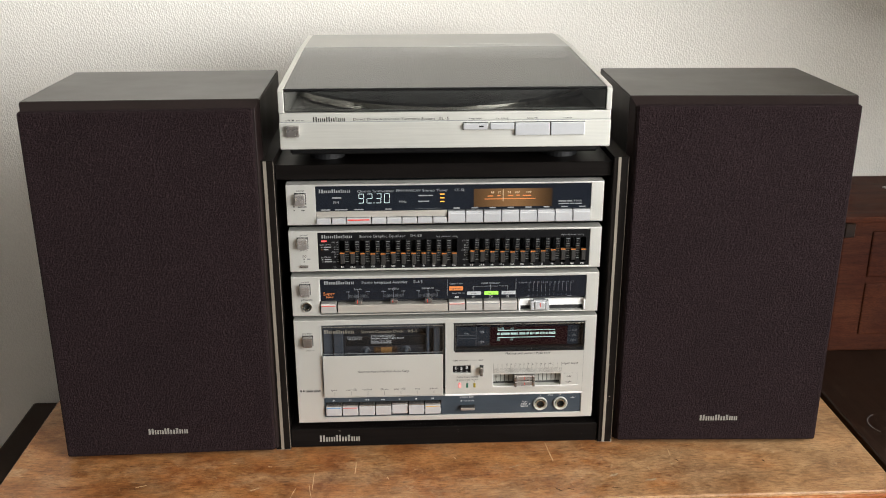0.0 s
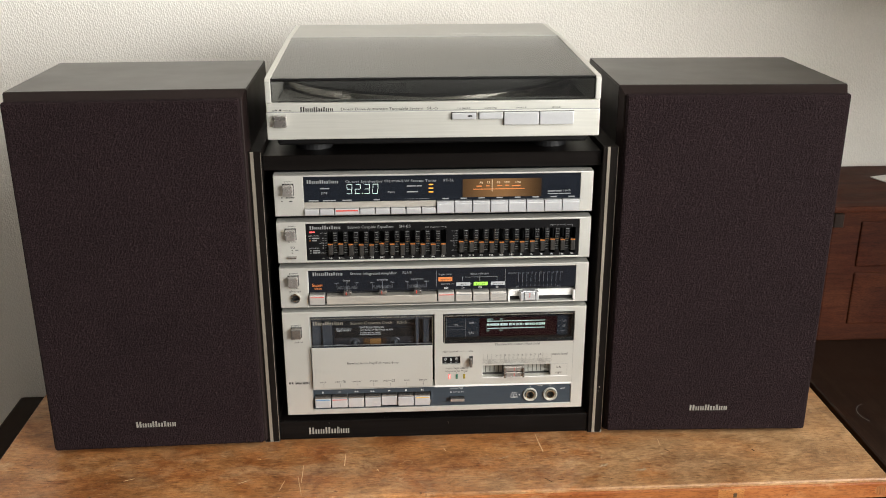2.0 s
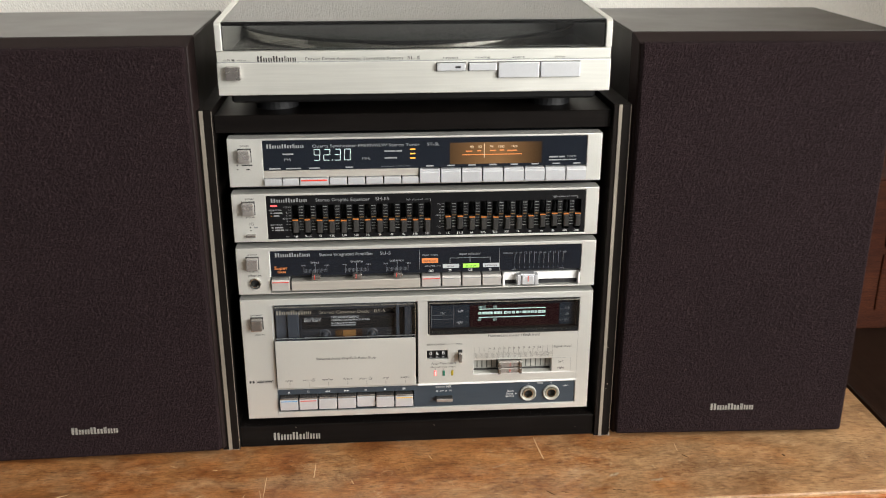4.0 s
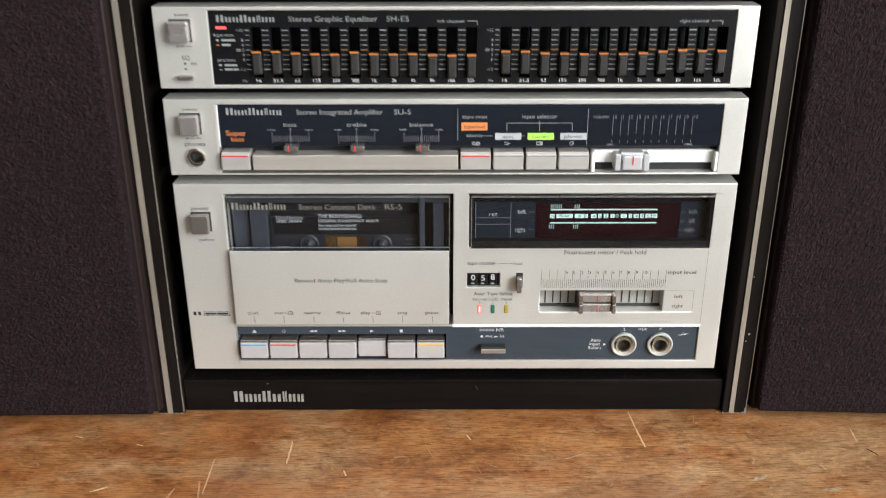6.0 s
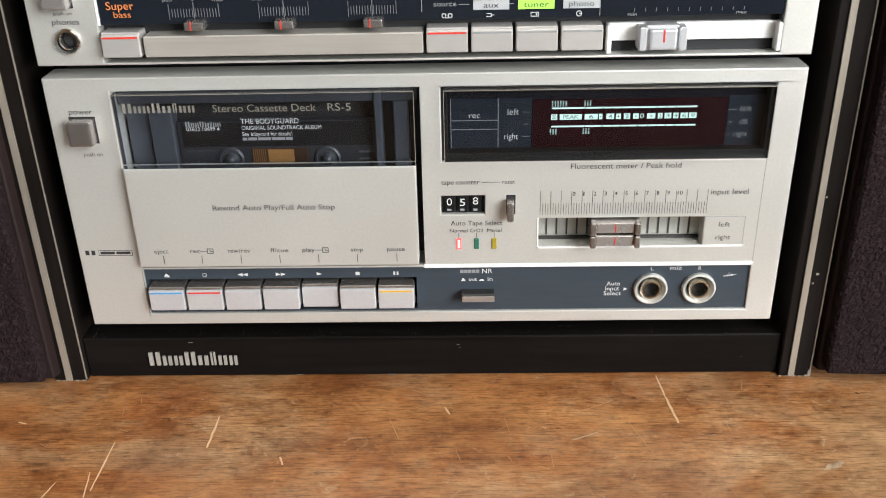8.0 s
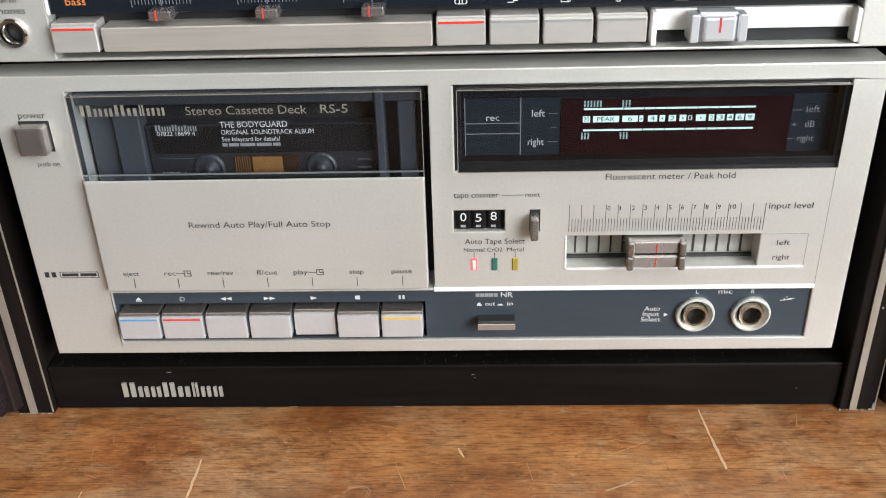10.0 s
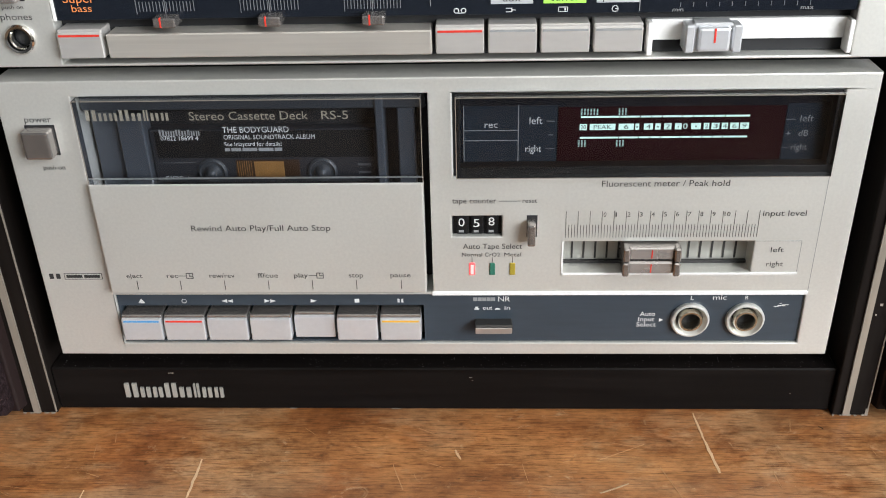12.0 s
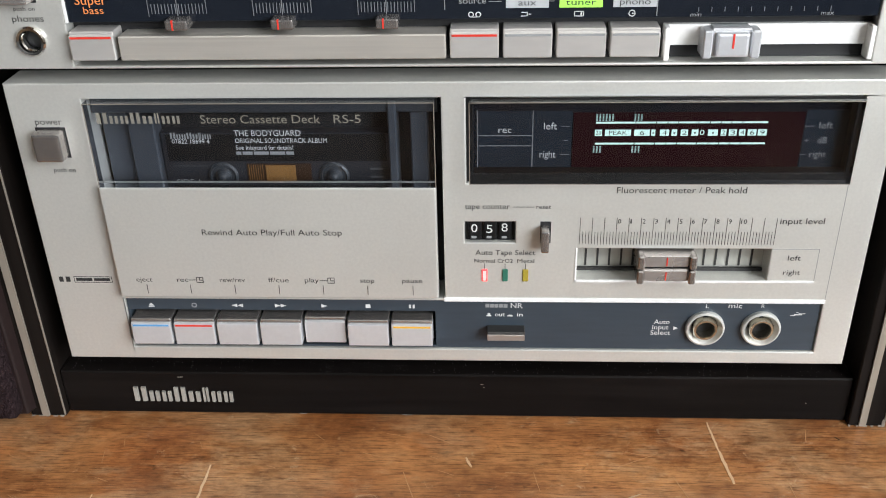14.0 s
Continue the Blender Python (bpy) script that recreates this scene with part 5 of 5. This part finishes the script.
    boxes("level_tiles", pn, "vfd", [vb(a, b3, 125.5, 127.7) for a, b3, s in tiles])
    for a, b3, s in tiles:
        c2, wd = (a + b3) / 2, min((b3 - a) / 2 - 0.3, 0.75 * len(s))
        if s == ".":
            boxes("tile_dot", pn, "black_ink", [(Xm(c2 - 0.25), Xm(c2 + 0.25), yv - 0.2, yv - 0.1, Zm(126.3), Zm(126.8))])
        else:
            text(pn, s, Xm(c2 - wd), Xm(c2 + wd), Zm(125.9), 1.5, yv - 0.16, "black_ink")
    text(pn, "0", Xm(83.9), Xm(85.4), Zm(125.7), 1.9, yv, "vfd")
    dots = []
    for x, n in ((49.4, 6), (62.0, 3)):
        for i in range(n):
            for r in range(5):
                dots.append(vb(x + 1.05 * i, x + 1.05 * i + 0.5, 130.9 + 0.48 * r, 131.2 + 0.48 * r))
    for x, n in ((48.9, 3), (61.8, 3)):
        for i in range(n):
            for r in range(5):
                dots.append(vb(x + 1.05 * i, x + 1.05 * i + 0.5, 119.5 + 0.48 * r, 119.8 + 0.48 * r))
    boxes("level_dots", pn, "vfd_dim", dots)
    g = box("meter_glass", u, "meter_glass", 8.6, 136.4, -3.4, 0.9, 108.3, 138.0, 0.12, 1, "clear meter window")
    # Pale strips standing in for the glints along the glass edges.
    boxes("glass_edge_highlight", g, "strip", [(8.6, 136.4, -3.55, -3.35, 137.7, 137.95), (8.5, 8.75, -3.55, -3.3, 108.3, 138.0), (8.6, 136.4, -3.55, -3.35, 108.35, 108.55)])
    g.visible_shadow = False
    text(u, "Fluorescent meter / Peak hold", 59.3, 103.6, 103.5, 2.3, -0.1, "black_ink")
    text(u, "tape counter", 6.8, 22.5, 97.3, 2.1, -0.1, "black_ink")
    text(u, "reset", 31.8, 36.9, 97.4, 1.7, -0.1, "black_ink")
    boxes("print_line", u, "black_ink", [(23.4, 31.0, -0.1, 0, 98.0, 98.15)])
    cw = box("tape_counter", u, "black", 6.8, 24.4, 2.2, 8, 84.0, 92.0, 0, 1, "black counter window")
    for k, s in enumerate(("0", "5", "8")):
        x = 7.9 + 5.4 * k
        wh = box("counter_wheel", cw, "black", x, x + 4.6, 1.4, 6, 84.1, 91.9, 0.6, 2)
        text(wh, s, x + 1.0, x + 3.2, 87.4 - 0.3 * k * (2 - k) + 0.3 * (k == 2), 3.2, 1.3, "white_ink")
        bars(wh, x + 1.1, x + 2.9, 84.9, 0.9, 1.4, "grey_ink")
    rl = box("reset_lever", u, "knob", 33.6, 36.4, -5.5, 2, 82.4, 91.0, 0.7, 2, "thin metal reset lever")
    box("lever_slot", rl, "pit", 33.4, 37.2, -0.06, 1.5, 83.6, 92.4, 0)
    text(u, "Auto Tape Select", 10.4, 31.9, 78.8, 2.1, -0.1, "black_ink")
    for s, x0, x1 in (("Normal", 10.0, 17.4), ("CrO2", 18.4, 23.9), ("Metal", 25.5, 31.6)):
        text(u, s, x0, x1, 75.6, 1.6, -0.1, "black_ink")
    for x, mt in ((13.7, "led_red"), (21.1, "dead_green"), (28.5, "dead_yellow")):
        boxes("print_line", u, "black_ink", [(x - 0.1, x + 0.1, -0.1, 0, 73.0, 75.2)])
        lp = box("tape_lamp", u, mt, x - 1.05, x + 1.05, -0.5, 1, 67.8, 72.9, 0.25)
        if mt == "led_red":
            box("lamp_core", lp, "led_pink", x - 0.55, x + 0.55, -0.62, 0, 68.4, 72.3, 0)
    ticks = []
    x0, x1 = 47.4, 115.5
    for k in range(65):
        x = x0 + (x1 - x0) * k / 64
        major = k % 4 == 0
        ticks.append((x - 0.08, x + 0.08, -0.1, 0, 83.3, 93.9 if major else 88.4))
    boxes("level_scale", u, "black_ink", ticks)
    for k in range(11):
        s = str(k)
        x = 60.4 + 4.26 * k
        text(u, s, x + 0.2, x + 0.2 + 1.0 * len(s), 91.7, 1.7, -0.1, "black_ink")
    text(u, "input level", 116.6, 131.8, 91.6, 2.3, -0.1, "black_ink")
    box("slider_floor", u, "track", 46.9, 115.2, 8, 12, 68.6, 81.5, 0)
    boxes("groove_print", u, "black_ink", [(50.5 + 4.3 * k, 51.2 + 4.3 * k, 7.7, 8.1, 70.4, 79.0) for k in range(15)] + [(46.9, 115.2, 6.8, 8.1, 68.6, 69.8)])
    boxes("slot_lip", u, "white", [(46.3, 46.9, -0.25, 2, 67.7, 81.5), (46.3, 132.0, -0.25, 1, 67.7, 68.5)])
    for z0b, z1b in ((75.9, 81.0), (70.0, 75.1)):
        bm = bmesh.new()
        add_box(bm, 68.2, 88.4, -3.5, 9, z0b, z1b, 0.6, 1)
        add_box(bm, 68.0, 70.4, -5.5, 0, z0b - 0.2, z1b + 0.2, 0.5, 1)
        add_box(bm, 86.2, 88.6, -5.5, 0, z0b - 0.2, z1b + 0.2, 0.5, 1)
        kn = part("level_knob", bm, "knob", u, "metal input level slider")
        box("slider_face", kn, "knob_face", 70.6, 86.0, -3.9, -3.3, z0b + 0.3, z1b - 0.3, 0.3)
        box("red_mark", kn, "red", 78.1, 78.5, -4.05, -3.5, z0b + 0.8, z1b - 0.8, 0)
    boxes("label_frame", u, "grey_ink", [(115.4, 132.0, -0.1, 0, 81.5, 81.65), (131.85, 132.0, -0.1, 0, 68.6, 81.6)])
    text(u, "left", 121.4, 126.0, 77.0, 2.0, -0.1, "black_ink")
    text(u, "right", 120.6, 126.6, 71.1, 2.0, -0.1, "black_ink")
    boxes("panel_seam", u, "grey_ink", [(137.2, 137.35, -0.08, 0, 60, 107.0)])
    box("panel_lip", u, "white", -1.4, 137.4, -0.5, 2, 59.0, 60.6, 0.2)
    return u


build_deck()


# ---- the turntable on the rack ----
def build_turntable():
    u = empty_thing("turntable", (0, 0, 0.2975), 0, "low silver turntable with a smoked dust cover, closed", "turntable")
    o = 297.5
    y0, y1 = -12.0, 308.0
    bm = bmesh.new()
    add_box(bm, -149.3, 148.6, y0, y1, 317.0 - o, 341.5 - o, 0.6, 2)
    base = part("base", bm, "silver_brush", u, "silver base with a brushed front")
    box("upper_front", base, "silver_brush", -149.0, 148.3, y0 + 0.9, y0 + 18, 341.8 - o, 349.5 - o, 0.5, 2)
    box("deck_plate", base, "deck_plate", -144, 143.5, y0 + 18.2, 250, 341.6 - o, 345 - o, 0.3)
    bm = bmesh.new()
    cylinder(bm, (0, 150, 349.5 - o), "z", 151, 6, 96)
    pl = part("platter", bm, "chrome", u, "metal rimmed platter")
    bm = bmesh.new()
    cylinder(bm, (0, 150, 353.6 - o), "z", 149.5, 2.2, 96)
    part("mat", bm, "record", pl, "black platter mat")
    outline = [(y0, 350.0 - o), (y0, 369.0 - o), (y0 + 2.5, 371.4 - o), (195, 380.4 - o), (303, 381.0 - o), (y1, 376.0 - o), (y1, 342.0 - o), (y0 + 19, 342.0 - o), (y0 + 19, 350 - o)]
    for x0, x1 in ((-149.2, -144.4), (143.8, 148.5)):
        prism("side_cheek", u, "silver", outline, x0, x1, 0.5)
    cover = empty_part("dust_cover", u, "smoked dust cover")
    f = box("cover_front", cover, "smoke", -144.2, 143.6, y0 + 1.0, y0 + 3.4, 350.2 - o, 370.6 - o, 0.5, 1)
    t = prism("cover_top", cover, "smoke", [(y0 + 3.6, 368.0 - o), (y0 + 3.6, 370.8 - o), (195, 380.2 - o), (195, 377.6 - o)], -144.2, 143.6)
    box("cover_edge", cover, "black", -144.2, 143.6, y0 + 0.6, y0 + 3.5, 370.0 - o, 371.2 - o, 0.3)
    f.visible_shadow = t.visible_shadow = False
    prism("rear_cover", u, "rear_grey", [(195.4, 345 - o), (195.4, 380.6 - o), (303, 381.2 - o), (y1 - 0.5, 376 - o), (y1 - 0.5, 345 - o)], -144.2, 143.6, 0.4, "silver-grey rear arm cover")
    boxes("pale_print", u, "white_ink", [(30, 120, 214, 216, 380.75 - o, 380.95 - o)])
    y = y0 - 0.1
    brand(base, -119.2, -90.6, 341.9 - o, 4.2, y0 + 0.9, "black_ink", 0.15)
    text(base, "Direct Drive Automatic Turntable System", -83.4, -10.7, 342.6 - o, 2.3, y0 + 0.75, "black_ink")
    text(base, "SL-5", -7.1, 2.4, 342.6 - o, 2.3, y0 + 0.75, "black_ink")
    text(base, "off", -144, -139.2, 342.6 - o, 1.5, y0 + 0.75, "black_ink")
    text(base, "on", -134, -130.6, 342.6 - o, 1.5, y0 + 0.75, "black_ink")
    boxes("print_mark", base, "black_ink", [(-138.0, -136.0, y0 + 0.7, y0 + 0.9, 342.6 - o, 344 - o), (-129.6, -127.6, y0 + 0.7, y0 + 0.9, 342.6 - o, 343.1 - o)])
    box("seam", base, "grey_ink", -149, 148.3, y0 - 0.05, y0 + 1, 341.4 - o, 341.9 - o, 0)
    box("power_button", u, "knob", -142.6, -131.6, y0 - 5.5, y0 + 2, 329.2 - o, 339.0 - o, 0.5, 2, "square brushed metal button")
    for x0, x1, z0, z1, s in ((15, 36.6, 334.0, 339.6, "repeat"), (39.4, 60.6, 334.0, 339.6, "cueing"), (61.8, 92.9, 328.4, 339.8, "start"), (94.0, 124.4, 328.4, 339.8, "stop")):
        box("key_recess", base, "black", x0 - 0.5, x1 + 0.5, y0 - 0.15, y0 + 1, z0 - 0.6 - o, z1 + 0.5 - o, 0)
        k = box("control_key", u, "key_light", x0, x1, y0 - 3.2, y0 + 2, z0 - o, z1 - o, 0.5, 2)
        if s == "repeat":
            boxes("key_lamp", k, "black", [(x0 + 14, x0 + 18, y0 - 3.35, y0 - 3, 336.2 - o, 337.6 - o)])
        c, w = (x0 + x1) / 2, 0.95 * len(s)
        text(base, s, c - w, c + w, 342.7 - o, 1.6, y0 + 0.75, "black_ink")
    # Black block added to deepen the shade in the gap under the base.
    box("gap_darkener", u, "black", -143, 142, 6, 300, 307.5 - o, 317.2 - o, 2)
    for x in (-112, 112):
        for yy in (45, 262):
            bm = bmesh.new()
            cylinder(bm, (x, yy, (308 - o) / 2), "z", 17, 308 - o, 28)
            part("foot", bm, "pit", u, "black rubber foot")
    return u


def empty_part(name, parent, label):
    ob = new(name)
    ob.parent = parent
    return tagged(ob, label)


build_turntable()
